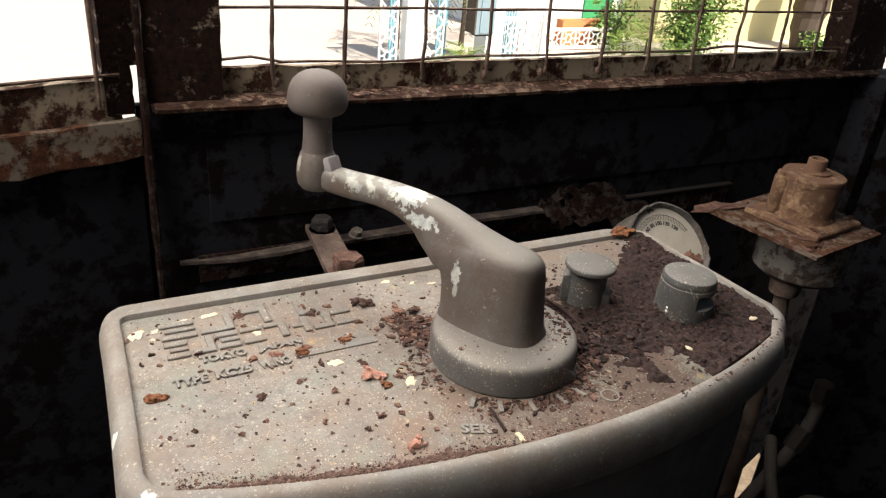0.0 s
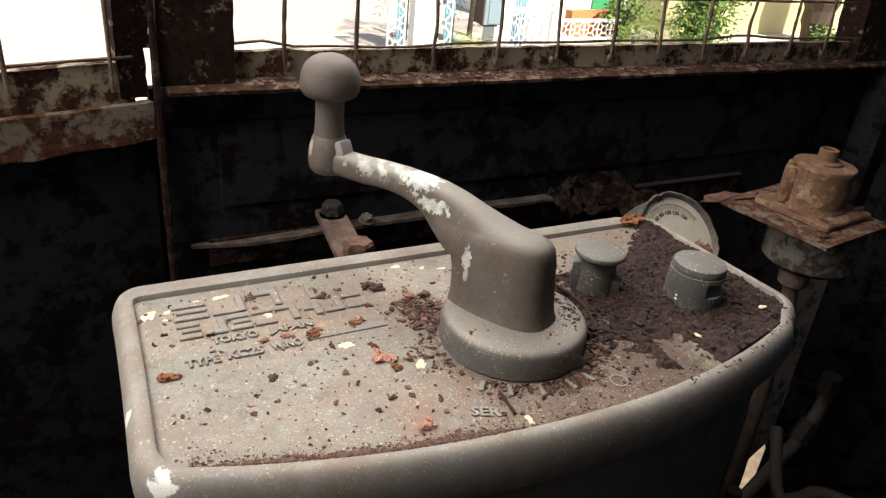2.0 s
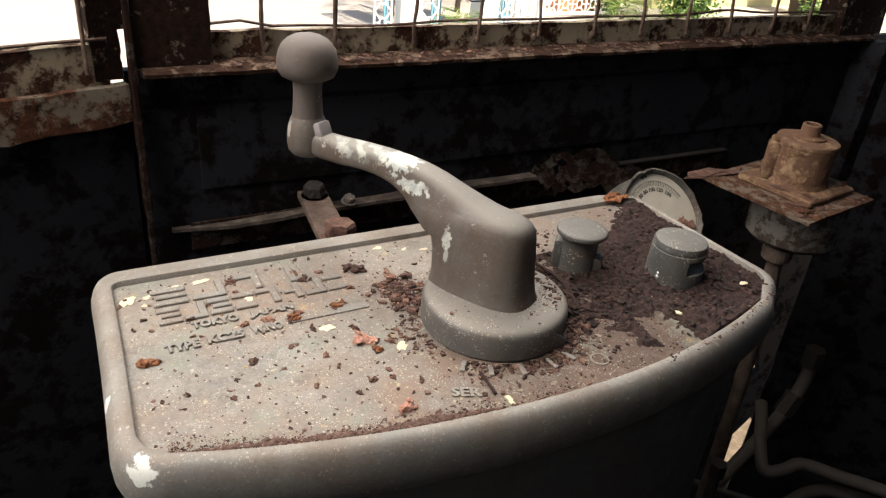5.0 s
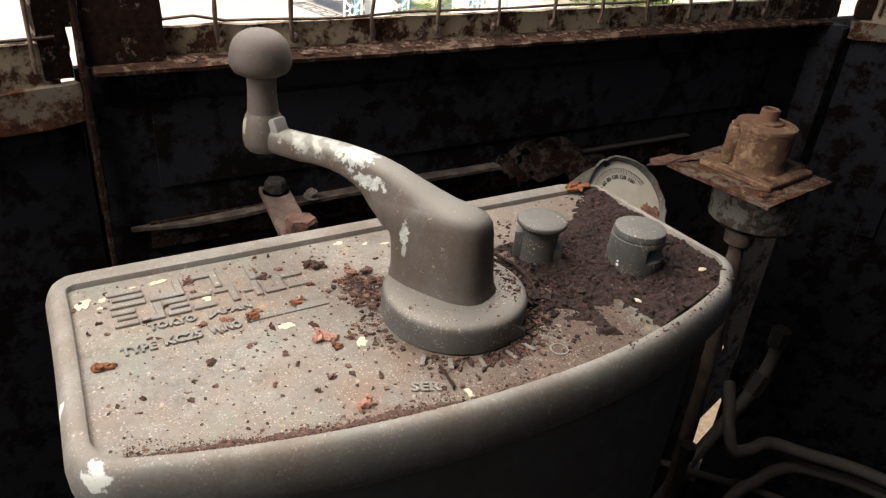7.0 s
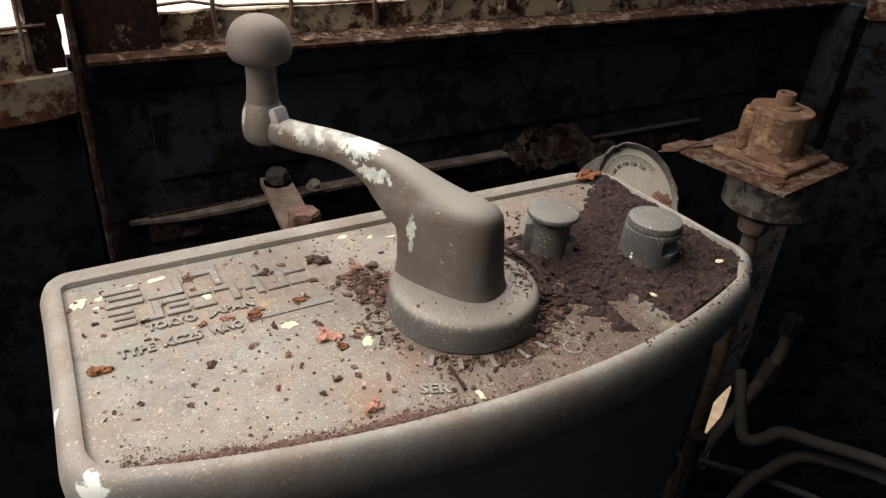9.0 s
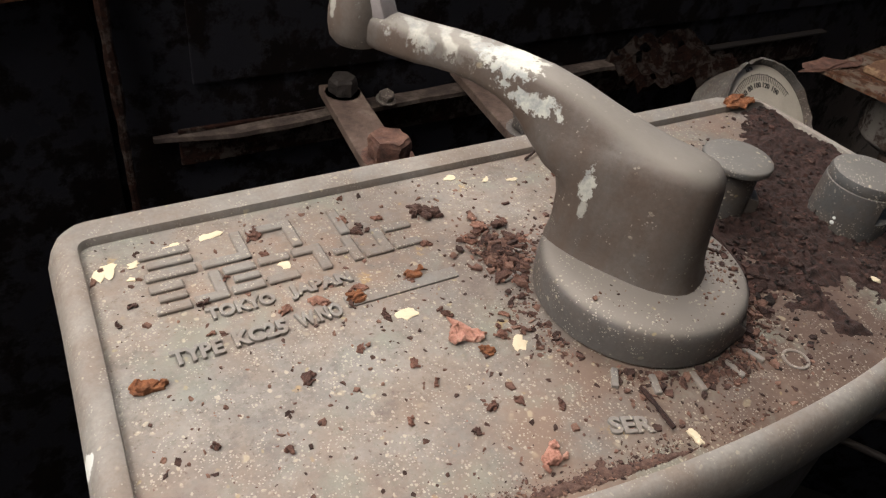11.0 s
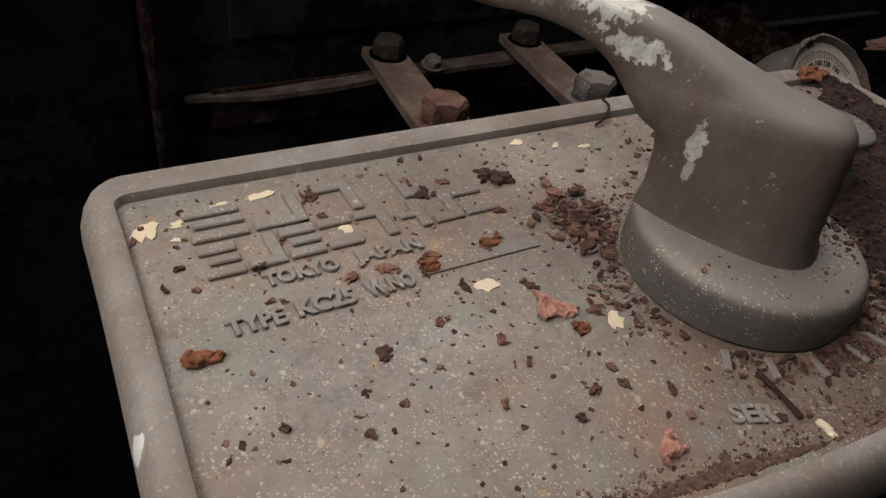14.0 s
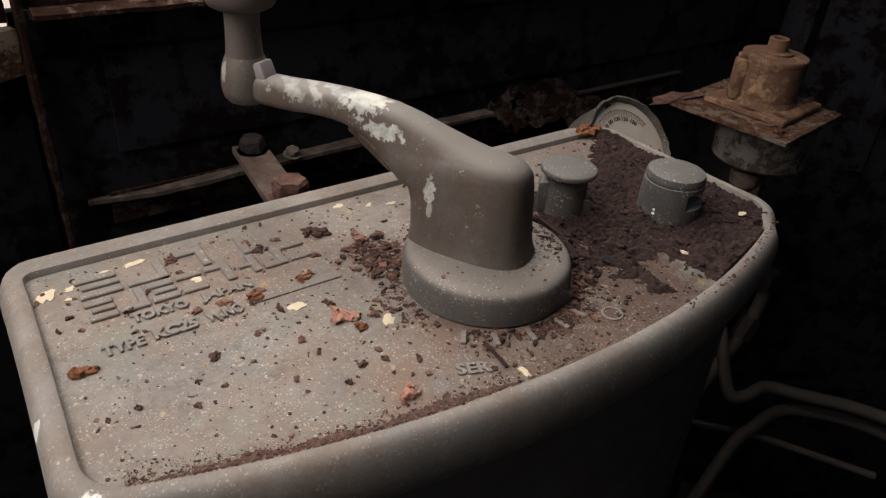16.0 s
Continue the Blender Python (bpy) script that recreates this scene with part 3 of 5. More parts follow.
part("upstand", ragged_box(0.129, WY + 0.003, SILL, 1.03, WY + 0.012, 1.1505, 0.0014), M_CREAM, wall_front, "peeling cream strip with rust blotches")


def sill_mesh():
    bm = bmesh.new()
    n = 90
    rings = []
    for i in range(n + 1):
        x = 0.069 + (1.10 - 0.069) * i / n
        j = 0.0012 * noise.noise((x * 30, 0, 0)) + 0.0009 * noise.noise((x * 90, 3, 0))
        rings.append([(x, WY + 0.004, SILL - 0.012), (x, WY + 0.004, SILL + 0.003), (x, WY - 0.01, SILL + 0.0015 + j), (x, WY - 0.022, SILL + j),
                      (x, WY - 0.0252, SILL - 0.0018 + j), (x, WY - 0.0245, SILL - 0.0055 + j), (x, WY - 0.015, SILL - 0.0055)])
    return loft(rings)


sill = part("window_sill", sill_mesh(), M_SILL, smooth=30)
tagged(sill, "worn painted steel window sill littered with flakes", "window sill", kind="structure")

# wire guard in the front window
guard = empty("wire_guard", "rusty welded wire guard across the front window", "wire mesh", (0.58, WY, 1.15))
guard_inv = Matrix.Translation((-0.58, -WY, -1.15))
WIRES = [0.184, 0.258, 0.343, 0.4185, 0.495, 0.579, 0.6555, 0.7345, 0.8085, 0.8905, 0.962]
for k, x in enumerate(WIRES):
    pts = [(x + random.uniform(-0.002, 0.002) + 0.004 * math.sin(z * 9 + k), WY - 0.003 + random.uniform(-0.001, 0.001), z) for z in
           (1.134, 1.15, 1.175, 1.206, 1.24, 1.281, 1.33, 1.43, 1.53, 1.63, 1.73, 1.83, 1.95)]
    bm = join(tube(smooth_path(pts, 3), 0.0021, 7, 0.18), lathe([(0.001, 0), (0.0036, 0.002), (0.0034, 0.007), (0.0015, 0.010)], 8, (x, WY - 0.002, 1.131)))
    taper(bm)
    bm.transform(guard_inv)
    part("vertical_wire", bm, M_WIRE, guard, smooth=60)
for k, z in enumerate((1.1565, 1.206, 1.281, 1.356, 1.431, 1.506, 1.581, 1.656, 1.731, 1.806, 1.881)):
    pts = []
    for i in range(31):
        x = 0.131 + 0.897 * i / 30
        dz = 0.0022 * noise.noise((x * 9, k * 5.3, 0))
        if k == 0:
            dz += 0.007 * math.exp(-((x - 0.152) / 0.022) ** 2) + 0.005 * math.exp(-((x - 0.80) / 0.05) ** 2) - 0.003 * math.exp(-((x - 0.3) / 0.08) ** 2)
        pts.append((x, WY + 0.0005, z + dz))
    bm = taper(tube(pts, 0.0016, 6, 0.15))
    bm.transform(guard_inv)
    part("horizontal_wire", bm, M_WIRE, guard, smooth=60)

# rusty upright angle in the corner
pole = part("corner_angle", tube([(0.061 + 0.0015 * noise.noise((z * 14, 1, 1)), 0.150 + 0.001 * noise.noise((z * 17, 4, 1)), z) for z in [0.02 + 0.015 * i for i in range(150)]], 0.0038, 7, 0.25), M_SCRAP, smooth=40)
tagged(pole, "thin rusted steel upright in the cab corner", "upright", kind="structure")


def slanted(a, b, name, facing, dark_label, z_sill):
    """A slanted end panel with a wire-guarded window above its flange."""
    a, b = Vector(a), Vector(b)
    d = b - a
    ln = d.length
    ang = math.atan2(d.y, d.x)
    m = pose(a.x, a.y, 0, 0, 0, math.degrees(ang))
    s = facing                      # which side of the line is indoors
    lo, hi = (0.0, 0.012) if s < 0 else (-0.012, 0.0)
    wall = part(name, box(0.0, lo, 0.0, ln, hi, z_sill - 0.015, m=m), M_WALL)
    tagged(wall, dark_label, "wall", kind="structure")
    part("header", box(0.0, lo, 1.95, ln, hi + 0.01, ROOF, m=m), M_FRAME, wall)
    fl = ragged_box(0.0, min(s * 0.011, 0.0), z_sill - (0.027 if s > 0 else 0.016), ln, max(s * 0.011, 0.0), z_sill + 0.0085, 0.0026, m)
    part("flange", fl, M_FLANGE, wall, "peeling cream flange with rusted edges")
    part("upstand", ragged_box(0.012, lo - 0.002, z_sill + 0.006, ln, hi + 0.002, z_sill + 0.044, 0.0016, m), M_CREAM, wall, "peeling cream strip with rust blotches")
    part("column", ragged_box(-0.004, lo - 0.004, z_sill + 0.055, 0.026, hi + 0.004, 1.95, 0.002, m), M_FRAME, wall)
    part("column_foot", ragged_box(0.0012, lo - 0.0035, z_sill + 0.012, 0.0255, hi + 0.0035, z_sill + 0.056, 0.002, m), M_FRAME, wall, "rusted-through foot of the column")
    part("column", ragged_box(ln - 0.05, lo - 0.004, z_sill + 0.012, ln + 0.002, hi + 0.004, 1.95, 0.002, m), M_FRAME, wall)
    if s < 0:
        part("batten", box(0.112, -0.007, 0.79, 0.14, -0.0004, z_sill - 0.02, 0.002, m), M_WALL, wall)
    g = empty("wire_guard", "rusty welded wire guard in a slanted window", "wire mesh")
    x = 0.034
    while x < ln - 0.05:
        bm = tube([m @ Vector((x + 0.002 * math.sin(z * 8 + x * 40), s * 0.006, z)) for z in [z_sill + 0.02 + 0.05 * i for i in range(17)]], 0.0021, 6, 0.15)
        part("vertical_wire", bm, M_WIRE, g, smooth=60)
        x += 0.078
    z = z_sill + 0.049
    while z < 1.94:
        bm = tube([m @ Vector((0.012 + (ln - 0.03) * i / 20, s * 0.003, z + 0.002 * noise.noise((i * 0.7, z * 9, 2)))) for i in range(21)], 0.0017, 6, 0.15)
        part("horizontal_wire", bm, M_WIRE, g, smooth=60)
        z += 0.075
    return wall


slanted((0.054, WY - 0.006), L_END, "wall_left_front", 1, "dark painted slanted steel panel with peeling flange", 1.103)
slanted((1.118, 0.125), R_END, "wall_right_front", -1, "dark painted slanted steel panel beside the valve", 1.118)
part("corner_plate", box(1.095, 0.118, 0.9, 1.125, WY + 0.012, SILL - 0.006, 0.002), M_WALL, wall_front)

# unseen filler added outside the corner to block light through the gap
part("corner_light_plug", box(0.02, WY + 0.0125, 0.0, 0.075, WY + 0.02, 1.088), M_WALL, wall_front)
# out of view; the gap in it is added to let the fill in
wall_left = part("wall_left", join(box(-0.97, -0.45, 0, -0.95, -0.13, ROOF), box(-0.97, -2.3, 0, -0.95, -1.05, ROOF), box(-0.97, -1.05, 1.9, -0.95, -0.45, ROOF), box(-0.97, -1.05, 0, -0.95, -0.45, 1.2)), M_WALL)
tagged(wall_left, "unseen dark painted cab side wall with an opening added for fill", "wall", kind="structure")
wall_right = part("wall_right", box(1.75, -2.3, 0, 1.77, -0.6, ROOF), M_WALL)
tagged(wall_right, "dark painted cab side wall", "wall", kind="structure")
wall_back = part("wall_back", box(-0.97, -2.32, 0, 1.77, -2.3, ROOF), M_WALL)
tagged(wall_back, "dark painted rear cab wall", "wall", kind="structure")

# ---------------------------------------------------------------- angle rail and brackets behind the controller


def rail_mesh():
    rings = []
    for i in range(61):
        x = 0.082 + 0.47 * i / 60
        e = 0.0025 * noise.noise((x * 25, 7, 0)) - (0.012 * max(0, 1 - (x - 0.082) / 0.06))
        zz = 0.966 + 0.0012 * noise.noise((x * 18, 2, 0)) - 0.009 * max(0.0, 1 - (x - 0.082) / 0.3)
        rings.append([(x, WY - 0.002, zz), (x, 0.147 - e, zz), (x, 0.147 - e, zz - 0.004), (x, WY - 0.002, zz - 0.004)])
    return loft(rings)


rail = empty("angle_rail", "pale rusted angle rail fixed along the wall", "steel rail", (0.082, WY, 0.966))
RI = Matrix.Translation((-0.082, -WY, -0.966))
b = rail_mesh()
b.transform(RI)
part("shelf_flange", b, M_RAIL, rail, "", 30)
part("wall_flange", box(0.1, WY - 0.006, 0.93, 0.86, WY - 0.0025, 0.961, 0.001, RI), M_SCRAP, rail, "dark rusted upright flange")
part("far_flange", box(0.56, WY - 0.012, 0.962, 0.86, WY - 0.0025, 0.965, 0.001, RI), M_DARKSTEEL, rail, "dark rusted end of the rail")


def hex_bolt(r, h, m, washer=True):
    hexa = lathe([(r * 0.92, 0), (r, h * 0.08), (r, h * 0.8), (r * 0.86, h), (r * 0.5, h * 0.98)], 6)
    bmesh.ops.subdivide_edges(hexa, edges=list(hexa.edges), cuts=2, use_grid_fill=True)
    for v in hexa.verts:
        v.co += Vector((noise.noise(v.co * 170 + m.translation * 90), noise.noise(v.co * 170 + Vector((5, 1, 2))), noise.noise(v.co * 140 + Vector((1, 8, 3))))) * r * 0.1
    b = join(lathe([(r * 1.25, -0.0012), (r * 1.25, 0.0)], 16), hexa) if washer else hexa
    b.transform(m)
    return b


def bracket(x0, x1, name_label, nut_mat, nut_label):
    """A flat bar from the rail to the controller's back, bolted at both ends."""
    a, b = Vector((x0, 0.152, 0.976)), Vector((x1, 0.012, 0.976))
    d = b - a
    m = pose(a.x, a.y, a.z, 0, 0, math.degrees(math.atan2(d.y, d.x)))
    t = empty("bar_bracket", name_label, "bracket", a, "brackets behind the controller")
    inv = Matrix.Translation(-a)
    part("bar", box(-0.012, -0.0155, -0.004, d.length, 0.0155, 0.004, 0.0012, inv @ m), M_BRACKET, t)
    part("bolt", hex_bolt(0.0115, 0.014, inv @ m @ pose(0.004, 0.0, 0.004, 0, 0, 20)), M_DARKSTEEL, t, "hexagon bolt head painted near-black for the shade")
    part("nut", hex_bolt(0.0155, 0.017, inv @ m @ pose(d.length - 0.038, 0.004, 0.0045, 0, 0, 8)), nut_mat, t, nut_label)
    return t


bracket(0.228, 0.211, "rusty flat bar bracket with a large nut", M_RUST, "large rusty hexagon nut")
bracket(0.352, 0.335, "rusty flat bar bracket half hidden by the lid", M_CAN, "large grey hexagon nut with flaking paint")
blob = part("rail_bolt", hex_bolt(0.007, 0.006, pose(0.268, 0.15, 0.967, 12, 0, 10)), M_CAN, smooth=30)
tagged(blob, "small grey bolt on the wall rail", "bolt")


def lumpy_plate():
    bm = bmesh.new()
    nx, ny = 26, 12
    g = [[bm.verts.new((0.515 + 0.17 * i / nx + 0.01 * (j / ny), 0.16 - 0.05 * j / ny,
                        0.957 + 0.03 * min(1.0, 1.6 * math.sin(math.pi * min(i / nx * 1.1 + 0.05, 1))) * (1 - j / ny) + 0.012 * noise.noise((i * 0.45, j * 0.6, 0)) + 0.005 * noise.noise((i * 1.3, j * 1.3, 5)))) for j in range(ny + 1)] for i in range(nx + 1)]
    for i in range(nx):
        for j in range(ny):
            if noise.noise((i * 0.5, j * 0.7, 9)) > -0.42:
                bm.faces.new((g[i][j], g[i + 1][j], g[i + 1][j + 1], g[i][j + 1]))
    bmesh.ops.solidify(bm, geom=list(bm.faces), thickness=0.0025)
    return bm


lump = part("crumpled_sheet", lumpy_plate(), M_SCRAP, smooth=50)
tagged(lump, "crumpled rusted sheet metal above the wall rail", "scrap metal")

# ---------------------------------------------------------------- controller


def front(x):
    """Inner edge of the front rim."""
    return -0.2475 + (0.040 if x < 0.285 else 0.054) * abs((x - 0.285) / 0.256) ** 2.1


def lid_outline():
    """Inner edge of the raised rim, counter-clockwise from the back left corner: points and rim width."""
    pts = []
    def arc(cx, cy, r, a0, a1, w, n=7):
        for k in range(n):
            a = radians(a0 + (a1 - a0) * k / (n - 1))
            pts.append((cx + r * math.cos(a), cy + r * math.sin(a), w))
    arc(0.0185, -0.0135, 0.007, 90, 180, 0.8)
    for k in range(1, 9):
        y = -0.0135 - 0.166 * k / 9
        pts.append((0.0115 - 0.0055 * (k / 9) ** 1.5, y, 1.0))
    arc(0.033, -0.180, 0.027, 182, 252, 1.0, 10)
    for k in range(1, 34):
        x = 0.030 + (0.517 - 0.030) * k / 34
        pts.append((x, front(x), 1.0))
    arc(0.515, -0.170, 0.0235, -72, -4, 1.0, 8)
    for k in range(1, 8):
        pts.append((0.5385 - 0.007 * k / 8, -0.165 + 0.152 * k / 8, 0.55))
    arc(0.524, -0.0135, 0.0075, 5, 90, 0.5)
    for k in range(1, 20):
        pts.append((0.524 - 0.5055 * k / 20, -0.006, 0.62))
    pts += [(0.034, -0.0062, 0.62), (0.026, -0.0064, 0.62)]
    return pts


OUT = lid_outline()


def offset_loop(o, z):
    n = len(OUT)
    ring = []
    for i, (x, y, w) in enumerate(OUT):
        a, b = Vector(OUT[i - 1][:2]), Vector(OUT[(i + 1) % n][:2])
        t = (b - a).normalized()
        nx, ny = t.y, -t.x
        if o <= 0:
            oo, zz = o, z
        elif w < 0.7:                    # thin, square-edged rim at the back and right
            oo, zz = (min(o * 2.4, 0.0155 if w > 0.6 else 0.0045), z if o > 0.0145 else max(z, TOP + 0.0042) if o > 0.002 else z)
        else:
            oo, zz = o * (0.66 + 0.1 * max(0.0, -nx) ** 2 + (0.07 * max(0.0, ny) ** 4 + 0.16 * (2 * nx * ny) ** 2 if w < 0.9 else 0.0)), z
        if 0.7 < w < 0.9 and o > 0:      # the back corner goes over into the square edge
            k = max(0.0, ny) ** 2
            oo += k * (min(o * 2.4, 0.0155) - oo)
            zz += k * ((z if o > 0.0145 else max(z, TOP + 0.0042) if o > 0.002 else z) - zz)
        ring.append((x + nx * oo, y + ny * oo, zz))
    return ring


controller = empty("tram_controller", "dusty grey cast-metal tram controller with littered top", "controller", (0.27, -0.12, 0.0))
C_INV = Matrix.Translation((-0.27, 0.12, 0))


def cpart(name, bm, mat, label="", smooth=None, parent=None):
    bm.transform(C_INV)
    return part(name, bm, mat, parent or controller, label, smooth)


lid_bm = loft([offset_loop(o, z) for o, z in ((-0.0022, TOP), (-0.0008, TOP - 0.0006), (0.0006, TOP - 0.0004), (0.0012, TOP - 0.004))], True, False)
lid = cpart("lid", lid_bm, M_LID, "grey cast lid, speckled with old paint", smooth=38)
rim_bm = loft([offset_loop(o, z) for o, z in ((0.0, TOP - 0.003), (0.0, TOP + 0.0004), (0.0006, TOP + 0.0038), (0.003, TOP + 0.0048),
                                              (0.009, TOP + 0.0046), (0.014, TOP + 0.0025), (0.018, TOP - 0.002), (0.0205, TOP - 0.008), (0.0213, TOP - 0.016),
                                              (0.0205, TOP - 0.027), (0.017, TOP - 0.036), (0.011, TOP - 0.041), (0.004, TOP - 0.043), (-0.004, TOP - 0.044))], False, True)
cpart("rim", rim_bm, M_RIM, "rounded grey rim, chipped white at one corner", smooth=38).parent = lid
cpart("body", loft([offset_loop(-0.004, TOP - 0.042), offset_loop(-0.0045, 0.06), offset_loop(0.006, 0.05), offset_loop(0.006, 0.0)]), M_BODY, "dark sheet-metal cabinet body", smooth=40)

# cast writing: two rows of plain raised shapes, then words
def strokes(x, y, w, h, kind):
    s = 0.0058
    top, bot, left, mid, right = (x, y - s, x + w, y), (x, y - h, x + w, y - h + s), (x, y - h, x + s, y), (x + s * 0.5, y - h / 2 - s * 0.4, x + w, y - h / 2 + s * 0.4), (x + w - s, y - h, x + w, y)
    return {"a": [top, right], "b": [bot, right], "c": [top, mid, bot], "d": [right], "e": [mid, right], "g": [bot, top]}[kind]


for row_x, row_y, cell, high, kinds in ((0.0365, -0.0235, 0.0285, 0.0235, "cbad"), (0.0365, -0.0505, 0.0185, 0.0215, "cbcgaebg")):
    for k, kind in enumerate(kinds):
        pieces = [box(x0, y0, TOP - 0.0004, x1, y1, TOP + 0.0020 + 0.00008 * j, 0.0006, seg=1) for j, (x0, y0, x1, y1) in enumerate(strokes(row_x + k * cell, row_y + 0.0006 * k, cell * 0.9, high, kind))]
        cpart("raised_shape", join(*pieces), M_LETTER, "plain raised cast shape")
cpart("cast_writing", writing("TOKYO", 0.0078, 0.0016, pose(0.0575, -0.0835, TOP + 0.0006), 0.034), M_LETTER, "raised cast capitals")
cpart("cast_writing", writing("JAPAN", 0.0078, 0.0016, pose(0.1, -0.0828, TOP + 0.0006), 0.034), M_LETTER, "raised cast capitals")
cpart("cast_writing", writing("TYPE", 0.0088, 0.0017, pose(0.0355, -0.106, TOP + 0.0006), 0.0235), M_LETTER, "raised cast capitals")
cpart("cast_writing", writing("KC25", 0.0088, 0.0017, pose(0.0635, -0.1052, TOP + 0.0006), 0.026), M_LETTER, "raised cast capitals")
cpart("cast_writing", writing("W.NO", 0.0088, 0.0017, pose(0.0955, -0.1044, TOP + 0.0006), 0.0235), M_LETTER, "raised cast capitals")
cpart("number_plate_bar", box(0.1225, -0.1005, TOP - 0.0004, 0.187, -0.0925, TOP + 0.0012, 0.0003, seg=1), M_LETTER, "plain raised bar")
cpart("cast_writing", writing("SER", 0.0085, 0.0013, pose(0.197, -0.2185, TOP + 0.0004, 0, 0, -22), 0.021), M_LETTER, "raised cast capitals, half buried in dust")
for x, y, a in ((0.226, -0.094, -2), (0.214, -0.112, 10), (0.2195, -0.1935, 52), (0.2355, -0.205, 66), (0.257, -0.2125, 78), (0.281, -0.214, 98), (0.298, -0.211, 108)):
    cpart("notch_mark", box(-0.006, -0.0017, -0.0004, 0.006, 0.0017, 0.0019, 0.0004, pose(x, y, TOP, 0, 0, a), 1), M_LETTER)
cpart("ring_mark", lathe([(0.0072, -0.0005), (0.0072, 0.0007), (0.0064, 0.001), (0.0056, 0.0007), (0.0056, -0.0004)], 24, (0.318, -0.2225, TOP)), M_LETTER)

# mushroom socket and slotted socket
for name, prof, at, lab in (
        ("mushroom_button", [(0.0172, 0), (0.0165, 0.003), (0.016, 0.0338), (0.021, 0.0342), (0.0221, 0.035), (0.0223, 0.0365), (0.0219, 0.0381), (0.0208, 0.039), (0.014, 0.0396), (0.005, 0.0398)], (0.384, -0.104, TOP), "dull grey mushroom-headed button"),):
    btn = cpart(name, lathe(prof, 36, at), M_SOCKET, lab, smooth=40)
    for turn, high in ((136, 0.0285), (-40, 0.017)):
        lug = box(0.008, -0.0085, 0, 0.0215, 0.0085, high, 0.002, pose(at[0], at[1], TOP, 0, 0, turn))
        for v in lug.verts:
            if v.co.z > TOP + 0.01:
                v.co.z -= 0.25 * max(0.0, (v.co.xy - Vector(at[:2])).length - 0.012)
        cpart("side_lug", lug, M_SOCKET, "", 40, None).parent = btn


def slotted_socket(at):
    """A round plug with a slot cut in its side."""
    n = 48
    rings = []
    zs = [(0.0252, 0.0), (0.0248, 0.003), (0.0246, 0.0135), (0.0246, 0.0142), (0.0243, 0.02), (0.024, 0.0262), (0.024, 0.027), (0.0237, 0.0305), (0.0231, 0.031), (0.0233, 0.0316), (0.0232, 0.0352), (0.0222, 0.0375), (0.0195, 0.0387), (0.009, 0.0393)]
    for k, (r, z) in enumerate(zs):
        ring = []
        for i in range(n):
            a = 2 * math.pi * i / n
            deg = math.degrees(a) % 360
            cut = 248 < deg < 334 and 3 <= k <= 5
            rr = 0.0125 if cut else r
            ring.append((at[0] + rr * math.cos(a), at[1] + rr * math.sin(a), at[2] + z))
        rings.append(ring)
    return loft(rings)


plug = cpart("slotted_socket", slotted_socket((0.459, -0.1475, TOP)), M_SOCKET, "dull grey round socket with a side slot", smooth=35)
lug = cpart("side_lug", box(-0.005, -0.005, 0, 0.005, 0.005, 0.024, 0.0015, pose(0.486, -0.142, TOP, 0, 0, 20)), M_DARKSTEEL)
lug.parent = plug

for dz, rr in ((0.0112, 0.0011), (0.0078, 0.0014)):
    cpart("paint_splash", lathe([(rr * 0.6, -0.0004), (rr, 0.0), (rr * 0.5, 0.0005)], 9, (0, 0, 0), pose(0.4346, -0.1523, TOP + dz, 90, 0, -79)), M_WHITE, "small splash of white paint").parent = plug

# ---------------------------------------------------------------- handle
HUB = Vector((0.270, -0.149, 0))
DIR = Vector((-0.456, 0.890, 0)).normalized()
SIDE = Vector((DIR.y, -DIR.x, 0))
handle = empty("controller_handle", "dust-grey cast crank handle with round grip knob", "handle", (HUB.x, HUB.y, TOP))
H_INV = Matrix.Translation((-HUB.x, -HUB.y, -TOP))


def hpart(name, bm, mat, label="", smooth=40):
    bm.transform(H_INV)
    return part(name, bm, mat, handle, label, smooth)


def disc_mesh():
    n = 72
    rings = []
    for r, z in ((0.0545, 0.0005), (0.056, 0.002), (0.0563, 0.012), (0.0562, 0.0182), (0.0553, 0.0213), (0.0532, 0.0235), (0.0495, 0.0249), (0.044, 0.0256), (0.015, 0.0262)):
        ring = []
        for i in range(n):
            a = 2 * math.pi * i / n
            ring.append((HUB.x + r * math.cos(a), HUB.y + r * math.sin(a), TOP + z))
        rings.append(ring)
    return loft(rings)


tab_poly = [(0.0, -0.045), (0.018, -0.053), (0.0322, -0.0508), (0.034, -0.0495), (0.0405, -0.039), (0.03, -0.02)]
tab_bm = prism(tab_poly, 0.018)
for v in tab_bm.verts:
    if v.co.z > 0.01 and v.co.xy.length > 0.0585:
        v.co.z = 0.005
tab_bm.transform(pose(HUB.x, HUB.y, TOP + 0.0005))
hpart("pointer_tab", tab_bm, M_DISC, "small cast pointer tab", 20)
hpart("base_disc", disc_mesh(), M_DISC, "speckled round base disc with pointer tab")


def section(c, along, w, h, n=24, power=3.2):
    """Rounded-rectangle ring across SIDE and the given other direction."""
    ring = []
    for i in range(n):
        a = 2 * math.pi * i / n
        ca, sa = math.cos(a), math.sin(a)
        ring.append(c + SIDE * (w / 2 * math.copysign(abs(ca) ** (2 / power), ca)) + along * (h / 2 * math.copysign(abs(sa) ** (2 / power), sa)))
    return ring


def sz(s, z):
    return HUB + DIR * s + Vector((0, 0, z))


def interp(x, xs, ys):
    return float(np.interp(x, xs, ys))


